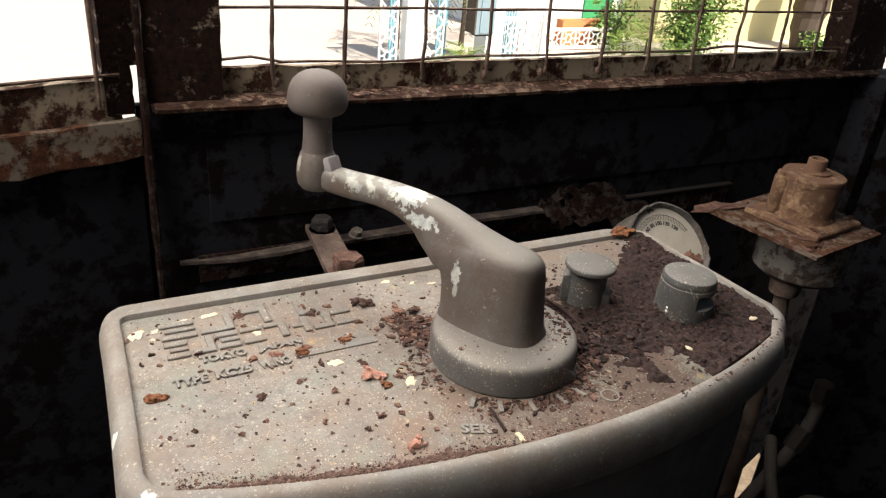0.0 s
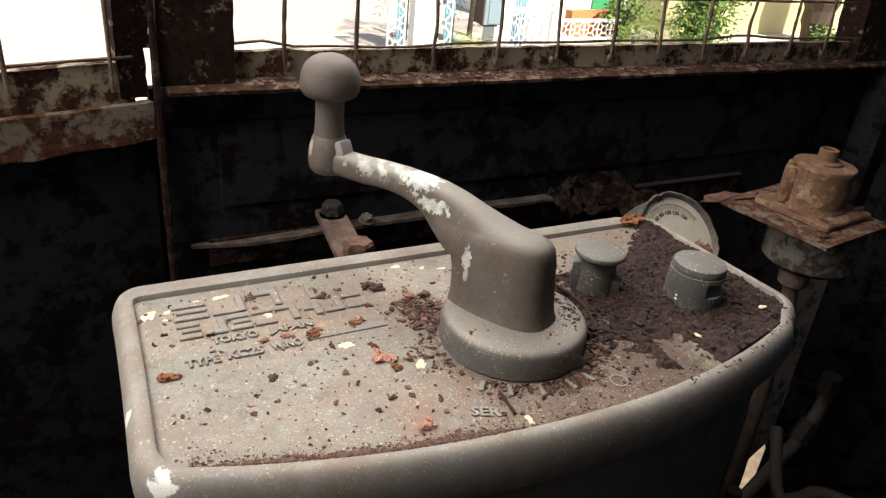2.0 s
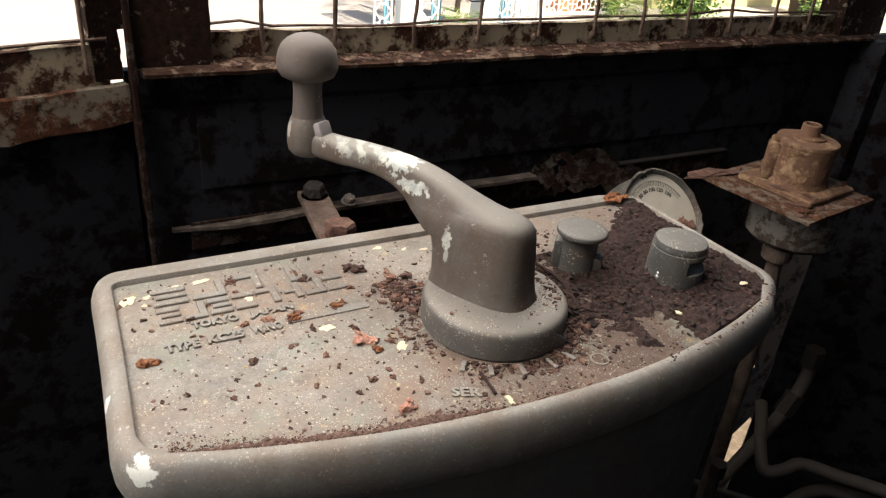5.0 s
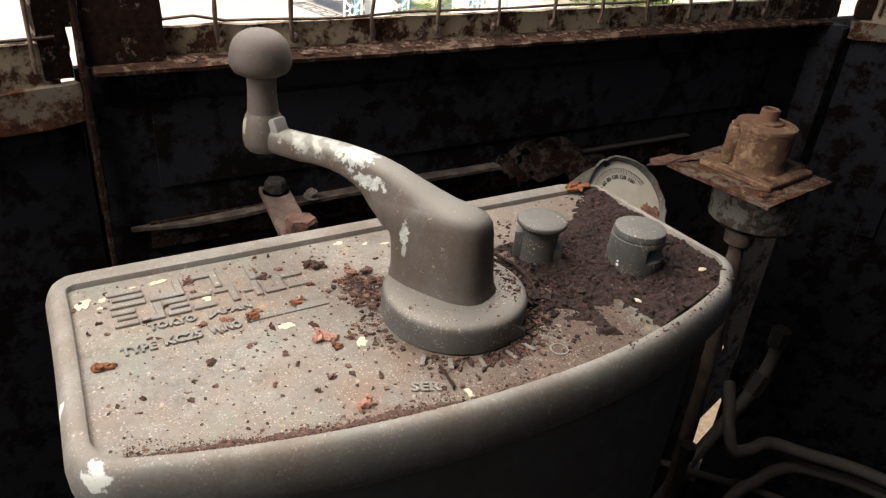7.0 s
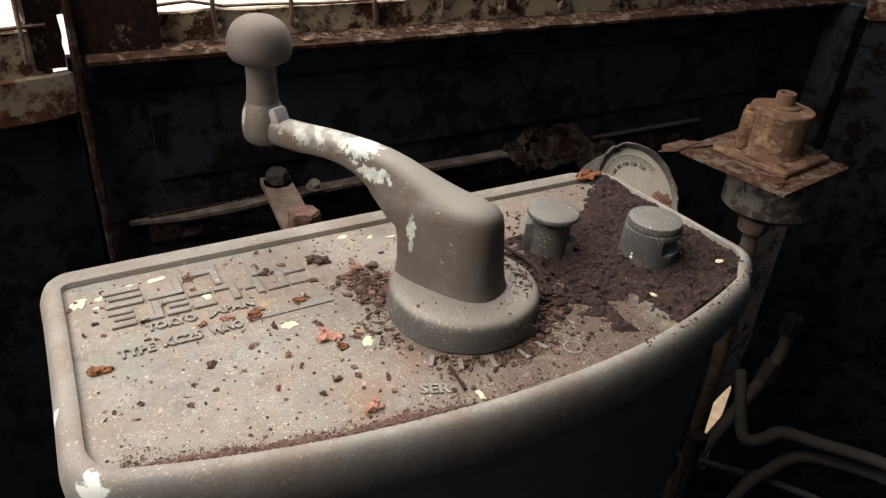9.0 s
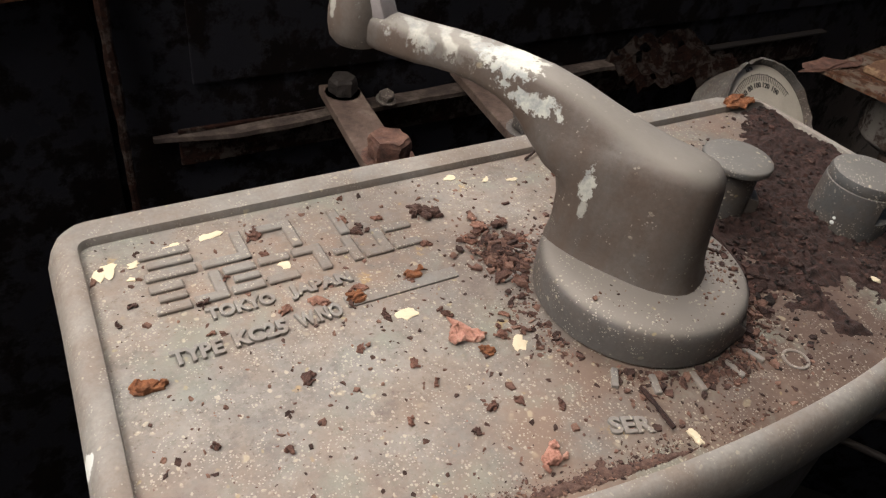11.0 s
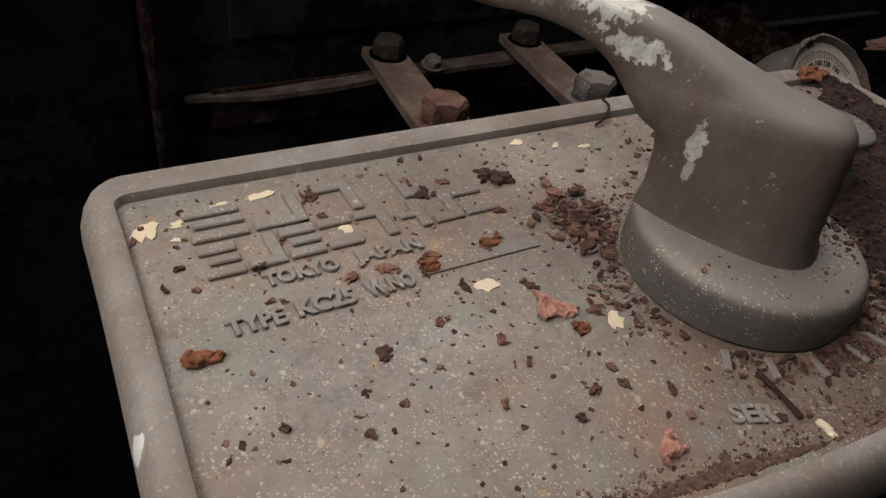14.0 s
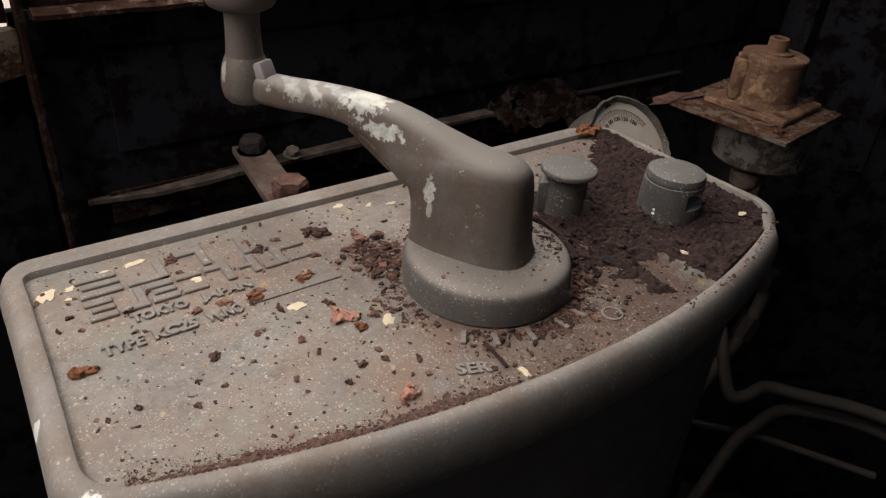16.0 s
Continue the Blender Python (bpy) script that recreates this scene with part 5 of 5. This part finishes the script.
def leaf_quad(b, c, u, v, w, l):
    p = [b.verts.new(c), b.verts.new(c + u * w * 0.5 + v * l * 0.45), b.verts.new(c + v * l), b.verts.new(c - u * w * 0.5 + v * l * 0.45)]
    b.faces.new(p)


def palm(at, height, n, seed, size):
    """Arching fronds, each with many narrow leaflets."""
    rnd = random.Random(seed)
    t = empty("palm", "bushy green garden palm beside the fence", "palm", at, "garden palms")
    part("stem", tube([(0, 0, 0), (0.01, 0, height * 0.5), (0, 0.01, height)], [0.05, 0.04, 0.03], 8), M_BARK, t)
    b = bmesh.new()
    for k in range(n):
        a = 2 * math.pi * k / n + rnd.uniform(-0.2, 0.2)
        lift = rnd.uniform(0.4, 1.3)
        out = Vector((math.cos(a), math.sin(a), 0))
        prev = None
        for i in range(15):
            f = i / 14
            p = Vector((0, 0, height)) + out * size * f * math.cos(lift * 0.6) + Vector((0, 0, size * (lift * f - 1.05 * f * f)))
            if i > 1:
                d = (p - prev).normalized()
                s = d.cross(Vector((0, 0, 1))).normalized()
                for sd in (-1, 1):
                    leaf_quad(b, p, d, (s * sd * 0.8 + d * 0.6 + Vector((0, 0, -0.15))).normalized(), 0.02, size * 0.33 * (1 - 0.6 * f))
            prev = p
    part("fronds", b, M_PALM, t)
    return t


for k, (x, y, h, n, s) in enumerate(((5.3, 8.7, 0.2, 16, 0.62), (4.75, 8.8, 0.06, 13, 0.42), (8.75, 9.3, 0.25, 18, 0.75), (9.35, 9.4, 0.35, 16, 0.75), (5.6, 8.75, 0.1, 13, 0.5), (4.45, 8.85, 0.05, 11, 0.36), (6.3, 10.6, 0.9, 16, 0.9), (7.2, 10.8, 0.9, 14, 0.9), (5.0, 10.4, 1.0, 16, 0.9))):
    palm((x, y, GZ), h, n, 40 + k, s)


def bush(at, w, h, n, seed):
    rnd = random.Random(seed)
    t = empty("shrub", "leafy green shrub against the cream wall", "shrub", at, "garden shrubs")
    b = bmesh.new()
    for k in range(9):
        a = rnd.uniform(0, 6.28)
        tip = Vector((w * 0.5 * math.cos(a) * rnd.uniform(0.3, 1), w * 0.4 * math.sin(a) * rnd.uniform(0.3, 1), h * rnd.uniform(0.6, 1)))
        part("stem", tube([(0, 0, 0), tip * 0.5 + Vector((0, 0, 0.1 * h)), tip], [0.02, 0.012, 0.005], 5), M_BARK, t)
        for i in range(n):
            c = tip * rnd.uniform(0.08, 1.08) + Vector((rnd.gauss(0, 0.12), rnd.gauss(0, 0.12), rnd.gauss(0, 0.12))) * w
            v = Vector((rnd.gauss(0, 1), rnd.gauss(0, 1), rnd.gauss(-0.2, 0.6))).normalized()
            u = v.cross(Vector((rnd.gauss(0, 1), rnd.gauss(0, 1), 1))).normalized()
            leaf_quad(b, c, u, v, 0.045, 0.1)
    part("leaves", b, M_LEAF, t)
    return t


bush((9.9, 9.2, GZ), 1.0, 1.2, 150, 3)
bush((10.45, 9.3, GZ), 1.3, 1.7, 240, 5)
bush((9.2, 10.2, GZ), 1.0, 0.9, 120, 8)
bush((13.6, 9.2, GZ), 0.7, 0.32, 90, 9)
tree = empty("tree_stump", "thick brown tree trunk beside the cream wall", "tree", (13.75, 9.7, GZ))
part("trunk", tube(smooth_path([(0, 0, 0), (0.0, 0, 0.3), (0.02, 0, 0.8), (0.0, 0, 1.6)], 4), [0.2 + 0.016 * i for i in range(13)], 12, 0.08), M_BARK, tree)
drain = part("drain_pipe", tube([(14.2, 9.35, GZ), (14.2, 9.35, 0.4), (14.2, 9.35, 2.2)], 0.05, 12), M_BOXB)
tagged(drain, "pale blue-green upright drain pipe", "pipe")

# ---------------------------------------------------------------- rust flakes and paint chips on the lid


def lying(name, r, aspect, thick, x, y, turn, seed, mat, label, category, group, layers=1, z=TOP):
    b = flake_mesh(r, aspect, thick, seed, layers) if name == "paint_chip" else shards(r, aspect, thick, seed, layers)
    ob = part(name, b, mat)
    ob.matrix_world = pose(x, y, z + 0.0002, random.uniform(-4, 4), random.uniform(-4, 4), turn)
    return tagged(ob, label, category, group)


def soil_depth(x, y):
    """Thickness of the rust bed at the controller's right end."""
    if not (0.02 < x < 0.535 and y < -0.012):
        return 0.0
    edge = front(x)
    if y < edge + (0.004 if x < 0.4 else 0.001):
        return 0.0
    if x < 0.30:
        # thin band of rust dust against the front rim
        wide = (0.010 + 0.011 * noise.noise((x * 16, 1.5, 0)) + 0.006 * noise.noise((x * 60, 2.5, 0))) * min(1.0, max(0.0, (0.235 - x) / 0.05), max(0.0, (x - 0.028) / 0.04))
        f = 1 - (y - edge - 0.004) / max(wide, 0.0005)
        return max(0.0, min(1.0, f * 1.6)) * (0.0009 + 0.0009 * noise.noise((x * 240, y * 240, 3)) + 0.0007 * noise.noise((x * 600, y * 600, 3)))
    a = (x - 0.334 - 0.05 * max(0, (y + 0.1)) * 4) / 0.04 + 0.55 * noise.noise((x * 28, y * 28, 0))
    if y > -0.075:
        a = min(a, (x - 0.425 - (y + 0.075) * 1.3) / 0.03 + 0.6 * noise.noise((x * 30, y * 30, 4)))
    if y < -0.165:
        a = min(a, (x - 0.325 - (-0.165 - y) * 0.9) / 0.05 + 0.8 * noise.noise((x * 34, y * 34, 2)))
    a += 0.55 * noise.noise((x * 85, y * 85, 7)) + 0.4 * noise.noise((x * 210, y * 210, 8))
    a = max(0.0, min(1.0, a))
    bare = max(0.0, min(1.0, 0.62 + 1.9 * noise.noise((x * 19, y * 19, 11))))
    d = a * (0.0042 * bare + 0.003 * noise.noise((x * 95, y * 95, 3)) + 0.0022 * noise.noise((x * 260, y * 260, 6)) + 0.0012) - 0.0006
    if math.hypot(x - HUB.x, y - HUB.y) < 0.058:
        return 0.0
    return max(0.0, d)


RUST_A = ((0.097, -0.028, 10), (0.152, -0.044, 10), (0.147, -0.033, 8), (0.167, -0.037, 6), (0.071, -0.059, 6), (0.059, -0.070, 8), (0.101, -0.068, 6), (0.093, -0.090, 7),
          (0.111, -0.091, 8), (0.037, -0.024, 4), (0.028, -0.060, 5), (0.019, -0.071, 3.5), (0.056, -0.092, 4), (0.097, -0.047, 7), (0.086, -0.136, 7))
RUST_B = ((0.163, -0.091, 9), (0.137, -0.114, 7), (0.171, -0.155, 6), (0.194, -0.135, 6), (0.185, -0.147, 8), (0.197, -0.148, 6), (0.116, -0.128, 6), (0.135, -0.147, 6),
          (0.139, -0.161, 4), (0.155, -0.184, 7), (0.169, -0.186, 6), (0.186, -0.196, 5), (0.183, -0.069, 7), (0.118, -0.176, 5), (0.142, -0.193, 4))
RUST_C = ((0.218, -0.070, 10), (0.209, -0.076, 8), (0.134, -0.089, 9), (0.221, -0.088, 8), (0.216, -0.100, 9), (0.228, -0.104, 7), (0.126, -0.097, 9), (0.066, -0.168, 5), (0.04, -0.155, 4),
          (0.25, -0.052, 5), (0.155, -0.012, 4), (0.3, -0.035, 5), (0.33, -0.05, 6), (0.345, -0.04, 7))
for grp in (RUST_A, RUST_B, RUST_C):
    for k, (x, y, mm) in enumerate(grp):
        lying("rust_flake", mm * 0.00075, random.uniform(0.42, 0.8), 0.0009, x, y, random.uniform(0, 360), int(x * 9000 + k), M_FLAKE,
              "brown flake of rust lying on the lid", "rust flake", "rust flakes on the lid", 2 if mm > 6 else 1)
lying("rust_flake", 0.0092, 0.75, 0.0016, 0.0225, -0.1135, 5, 71, M_ORANGE, "bright orange flake of rust on the lid", "rust flake", "rust flakes on the lid", 2)
lying("rust_flake", 0.0075, 0.7, 0.0016, 0.129, -0.0965, 10, 78, M_ORANGE, "orange flake of rust on the cast bar", "rust flake", "rust flakes on the lid", 2, TOP + 0.001)
lying("rust_flake", 0.0075, 0.6, 0.0015, 0.163, -0.0905, 0, 79, M_ORANGE, "orange flake of rust on the cast bar", "rust flake", "rust flakes on the lid", 1, TOP + 0.001)
lying("rust_flake", 0.017, 0.36, 0.0016, 0.167, -0.138, -62, 86, M_PINK, "long pinkish flake of paint and rust", "rust flake", "rust flakes on the lid", 1)
lying("rust_flake", 0.006, 0.6, 0.0014, 0.172, -0.155, -40, 87, M_ORANGE, "small orange flake beside a pinkish one", "rust flake", "rust flakes on the lid", 1)
lying("rust_flake", 0.006, 0.4, 0.0012, 0.1655, -0.1235, -70, 88, M_FLAKE, "dark brown splinter of rust", "rust flake", "rust flakes on the lid", 1)
lying("rust_flake", 0.0085, 0.7, 0.0018, 0.164, -0.217, 15, 81, M_PINK, "reddish flake of rust near the front rim", "rust flake", "rust flakes on the lid", 1)
lying("rust_flake", 0.019, 0.45, 0.0028, 0.508, -0.003, 5, 82, M_ORANGE, "orange rust lump on the lid's back corner", "rust flake", "rust flakes on the lid", 2, TOP + 0.004)
lying("rust_flake", 0.013, 0.5, 0.0018, 0.199, -0.044, -30, 83, M_FLAKE, "long brown flake of rust on the lid", "rust flake", "rust flakes on the lid", 2)
CHIPS = ((0.0205, -0.031, 10, 0.7, 80), (0.034, -0.030, 5, 0.6, 20), (0.055, -0.022, 6, 0.4, 5), (0.075, -0.020, 9, 0.45, 5), (0.031, -0.041, 3, 0.8, 0), (0.104, -0.057, 5, 0.8, 0),
         (0.147, -0.116, 8, 0.6, 10), (0.19, -0.155, 9, 0.5, 60), (0.230, -0.0145, 6, 0.7, 0), (0.252, -0.024, 5, 0.6, 30), (0.268, -0.03, 5, 0.5, 0))
for k, (x, y, mm, asp, turn) in enumerate(CHIPS):
    lying("paint_chip", mm * 0.001, asp, 0.0003, x, y, turn, 300 + k, M_CHIP, "cream flake of old paint lying flat", "paint chip", "paint chips on the lid")
for k, (x, y, mm, asp, turn) in enumerate(((0.2315, -0.2365, 7, 0.45, 100), (0.4165, -0.2, 5, 0.4, -50), (0.508, -0.184, 6, 0.5, 0), (0.345, -0.058, 5, 0.6, 0), (0.41, -0.075, 4, 0.6, 40))):
    lying("paint_chip", mm * 0.001, asp, 0.0009, x, y, turn, 330 + k, M_CHIP, "pale paint chip lying on the rust crumbs", "paint chip", "paint chips on the lid", z=TOP + (0.003 if x > 0.3 else 0))
heap = random.Random(77)
for k in range(26):
    x, y = heap.gauss(0.219, 0.007), heap.gauss(-0.096, 0.014)
    if math.hypot(x - HUB.x, y - HUB.y) > 0.06:
        lying("rust_flake", heap.uniform(0.003, 0.0075), heap.uniform(0.3, 0.7), 0.0009, x, y, heap.uniform(0, 360), 900 + k, M_FLAKE,
              "brown flake of rust heaped against the disc", "rust flake", "rust flakes on the lid", 1, TOP + heap.uniform(0.0005, 0.003))
bedf = random.Random(78)
for k in range(40):
    x, y = bedf.uniform(0.335, 0.52), bedf.uniform(-0.2, -0.03)
    if soil_depth(x, y) > 0.0012:
        lying("rust_flake", bedf.uniform(0.003, 0.008), bedf.uniform(0.35, 0.8), 0.0009, x, y, bedf.uniform(0, 360), 950 + k, M_BEDFLAKE,
              "dark flake of rust lying in the crumbs", "rust flake", "dark flakes in the rust bed", 1, TOP + soil_depth(x, y))
twig = part("twig", tube(smooth_path([(0.2265, -0.204, TOP + 0.002), (0.2255, -0.216, TOP + 0.0025), (0.2245, -0.229, TOP + 0.002)], 4), 0.0011, 6, 0.2), M_SOIL)
tagged(twig, "short dark twig lying on the lid", "twig")
twig2 = part("twig", tube(smooth_path([(0.345, -0.09, TOP + 0.006), (0.352, -0.115, TOP + 0.005), (0.35, -0.14, TOP + 0.004), (0.34, -0.165, TOP + 0.003)], 5), 0.0016, 6, 0.2), M_SOIL)
tagged(twig2, "curved dark wire lying in the rust crumbs", "wire")

twig3 = part("twig", tube(smooth_path([(0.2905, -0.0135, TOP + 0.0015), (0.3, -0.0105, TOP + 0.004), (0.3075, -0.004, TOP + 0.007), (0.3085, 0.004, TOP + 0.008)], 4), 0.0009, 6, 0.2), M_SOIL)
tagged(twig3, "bent dark twig at the lid's back edge", "twig")

# ---------------------------------------------------------------- rust soil and crumbs


def soil_mesh(xa, xb):
    bm = bmesh.new()
    nx, ny = round(560 * (xb - xa) / 0.516), 270
    g = {}
    for i in range(nx + 1):
        for j in range(ny + 1):
            x, y = xa + (xb - xa) * i / nx, -0.25 + 0.24 * j / ny
            d = soil_depth(x, y)
            g[i, j] = (bm.verts.new((x, y, TOP + d - 0.0004)), d)
    for i in range(nx):
        for j in range(ny):
            q = [g[i, j], g[i + 1, j], g[i + 1, j + 1], g[i, j + 1]]
            if max(d for _, d in q) > 0.0004:
                bm.faces.new([v for v, _ in q])
    bmesh.ops.delete(bm, geom=[v for v in bm.verts if not v.link_faces], context="VERTS")
    return bm


soil = part("rust_soil", soil_mesh(0.3, 0.536), M_SOIL, smooth=60)
tagged(soil, "dark brown rust soil heaped on the lid", "rust dust", kind="stuff")
band = part("rust_dust_band", soil_mesh(0.02, 0.299), M_BAND, smooth=60)
tagged(band, "reddish rust dust drifted against the front rim", "rust dust", kind="stuff")


def crumbs():
    """Thousands of small broken crumbs, denser round the disc, in the bed and along the front rim."""
    rnd = random.Random(12)
    verts, faces = [], []

    def finish(name, mat, label):
        me = bpy.data.meshes.new(name)
        me.from_pydata(verts, [], faces)
        me.materials.append(mat)
        verts.clear()
        faces.clear()
        return tagged(new(name, me), label, "rust crumbs", kind="stuff")

    def crumb(x, y, z, r):
        k = len(verts)
        a0 = rnd.uniform(0, 6.28)
        asp = rnd.uniform(0.35, 1.0)
        h = rnd.uniform(0.15, 0.6)
        ca, sa = math.cos(a0), math.sin(a0)
        n = rnd.choice((4, 5, 5, 6))
        ring = []
        for q in range(n):
            t = 6.283 * (q + rnd.uniform(-0.3, 0.3)) / n
            w = r * rnd.uniform(0.6, 1.3)
            u, v = w * math.cos(t), w * asp * math.sin(t)
            ring.append((x + u * ca - v * sa, y + u * sa + v * ca))
        tx, ty = rnd.uniform(-0.35, 0.35), rnd.uniform(-0.35, 0.35)
        verts.extend((px, py, z - 0.15 * r) for px, py in ring)
        verts.extend((px * 0.85 + x * 0.15, py * 0.85 + y * 0.15, z + r * (h + rnd.uniform(-0.12, 0.12)) * asp + tx * (px - x) + ty * (py - y)) for px, py in ring)
        for q in range(n):
            p = (q + 1) % n
            faces.append((k + q, k + p, k + n + p, k + n + q))
        faces.append(tuple(k + n + q for q in range(n)))

    def inside(x, y):
        edge = front(x)
        return 0.012 < x < 0.53 and edge + 0.002 < y < -0.01 and math.hypot(x - HUB.x, y - HUB.y) > 0.0575
    # scattered
    n = 0
    while n < 1100:
        x, y = rnd.uniform(0.012, 0.53), rnd.uniform(-0.245, -0.01)
        if inside(x, y) and rnd.random() < 0.35 + 0.65 * (0.5 + noise.noise((x * 20, y * 20, 1))):
            crumb(x, y, TOP, 0.0005 + 0.0016 * rnd.random() ** 3)
            n += 1
    n = 0
    while n < 170:
        x, y = rnd.uniform(0.012, 0.33), rnd.uniform(-0.245, -0.01)
        if inside(x, y) and rnd.random() < 0.25 + 0.75 * (x / 0.3):
            crumb(x, y, TOP, 0.0012 + 0.0022 * rnd.random() ** 2)
            n += 1
    # round the disc
    for _ in range(1500):
        a = rnd.uniform(0, 6.28)
        d = 0.0575 + abs(rnd.gauss(0, 0.011))
        x, y = HUB.x + d * math.cos(a), HUB.y + d * math.sin(a)
        if inside(x, y) and noise.noise((math.cos(a) * 2.2, math.sin(a) * 2.2, 4)) > -0.25 + 0.35 * rnd.random() - (0.25 if math.cos(a) > 0 else 0):
            crumb(x, y, TOP, 0.0006 + 0.002 * rnd.random() ** 3)
    # thicker litter in front of and to the right of the disc
    for _ in range(900):
        a = radians(rnd.gauss(-62, 30) if rnd.random() < 0.65 else rnd.gauss(15, 26))
        d = 0.0575 + abs(rnd.gauss(0, 0.009))
        x, y = HUB.x + d * math.cos(a), HUB.y + d * math.sin(a)
        if inside(x, y):
            crumb(x, y, TOP + rnd.uniform(0, 0.001), 0.0005 + 0.0034 * rnd.random() ** 3)
    # heap on the left of the disc
    for _ in range(420):
        x, y = rnd.gauss(0.219, 0.008), rnd.gauss(-0.095, 0.014)
        if inside(x, y):
            crumb(x, y, TOP + rnd.uniform(0, 0.003), 0.0007 + 0.0038 * rnd.random() ** 3)
    # along the front rim
    for _ in range(5200):
        x = rnd.uniform(0.02, 0.5)
        edge = front(x)
        y = edge + 0.004 + abs(rnd.gauss(0, 0.0055 + 0.004 * noise.noise((x * 15, 0, 0))))
        if inside(x, y) and x < 0.19 + 0.1 * rnd.random():
            crumb(x, y, TOP + 0.0002, 0.00025 + 0.0011 * rnd.random() ** 4)
    for _ in range(210):
        a = rnd.uniform(3.4, 6.6) if rnd.random() < 0.4 else rnd.gauss(5.75, 0.35)
        d = rnd.uniform(0.03, 0.05)
        crumb(HUB.x + d * math.cos(a), HUB.y + d * math.sin(a), TOP + 0.0258, 0.0003 + 0.0013 * rnd.random() ** 3)
    for _ in range(70):
        a = radians(rnd.gauss(5, 22))
        d = rnd.uniform(0.034, 0.05)
        crumb(HUB.x + d * math.cos(a), HUB.y + d * math.sin(a), TOP + 0.0258, 0.0005 + 0.003 * rnd.random() ** 3)
    # spilled over the rim at the right end
    for _ in range(120):
        x = rnd.uniform(0.36, 0.52)
        edge = front(x)
        crumb(x, edge - rnd.uniform(0.002, 0.007), TOP + 0.0047, 0.0004 + 0.0016 * rnd.random() ** 3)
    # on the valve plate
    for _ in range(260):
        p = VR @ Vector((rnd.uniform(-0.07, 0.07), rnd.uniform(-0.07, 0.07), 0.0))
        crumb(p.x, p.y, p.z, 0.0006 + 0.003 * rnd.random() ** 3)
    finish("rust_crumbs", M_CRUMB, "scattered brown crumbs of rust")
    # in the bed
    n = 0
    while n < 8000:
        x, y = rnd.uniform(0.31, 0.53), rnd.uniform(-0.24, -0.012)
        d = soil_depth(x, y)
        if d > 0.0006 and rnd.random() < 0.25 + 1.6 * max(0.0, noise.noise((x * 30, y * 30, 21)) + 0.12):
            crumb(x, y, TOP + d - 0.0005, 0.00025 + 0.0026 * rnd.random() ** 5)
            n += 1
    # black chunks between the disc and the buttons
    for _ in range(800):
        a, d = radians(rnd.gauss(14, 20)), 0.06 + abs(rnd.gauss(0, 0.013))
        x, y = HUB.x + d * math.cos(a), HUB.y + d * math.sin(a)
        if inside(x, y):
            crumb(x, y, TOP + rnd.uniform(0, 0.003), 0.0008 + 0.0046 * rnd.random() ** 3)
    # loose round the bed
    n = 0
    while n < 900:
        x, y = rnd.uniform(0.3, 0.45), rnd.uniform(-0.24, -0.03)
        if inside(x, y):
            crumb(x, y, TOP, 0.0005 + 0.0022 * rnd.random() ** 3)
            n += 1
    return finish("rust_crumb_bed", M_BED, "dark crumbs heaped in the rust bed")


crumbs()


def sill_litter():
    rnd = random.Random(5)
    bms = []
    for _ in range(260):
        b = flake_mesh(0.001 + 0.0045 * rnd.random() ** 2, rnd.uniform(0.4, 0.9), 0.0007, rnd.randint(0, 9999))
        b.transform(pose(rnd.uniform(0.14, 1.02), rnd.uniform(WY - 0.021, WY - 0.001), SILL + 0.0022, rnd.uniform(-15, 15), rnd.uniform(-15, 15), rnd.uniform(0, 360)))
        bms.append(b)
    return join(*bms)


litter = part("sill_litter", sill_litter(), M_CRUMB)
tagged(litter, "flakes of rust and paint littering the sill", "rust flakes", kind="stuff")
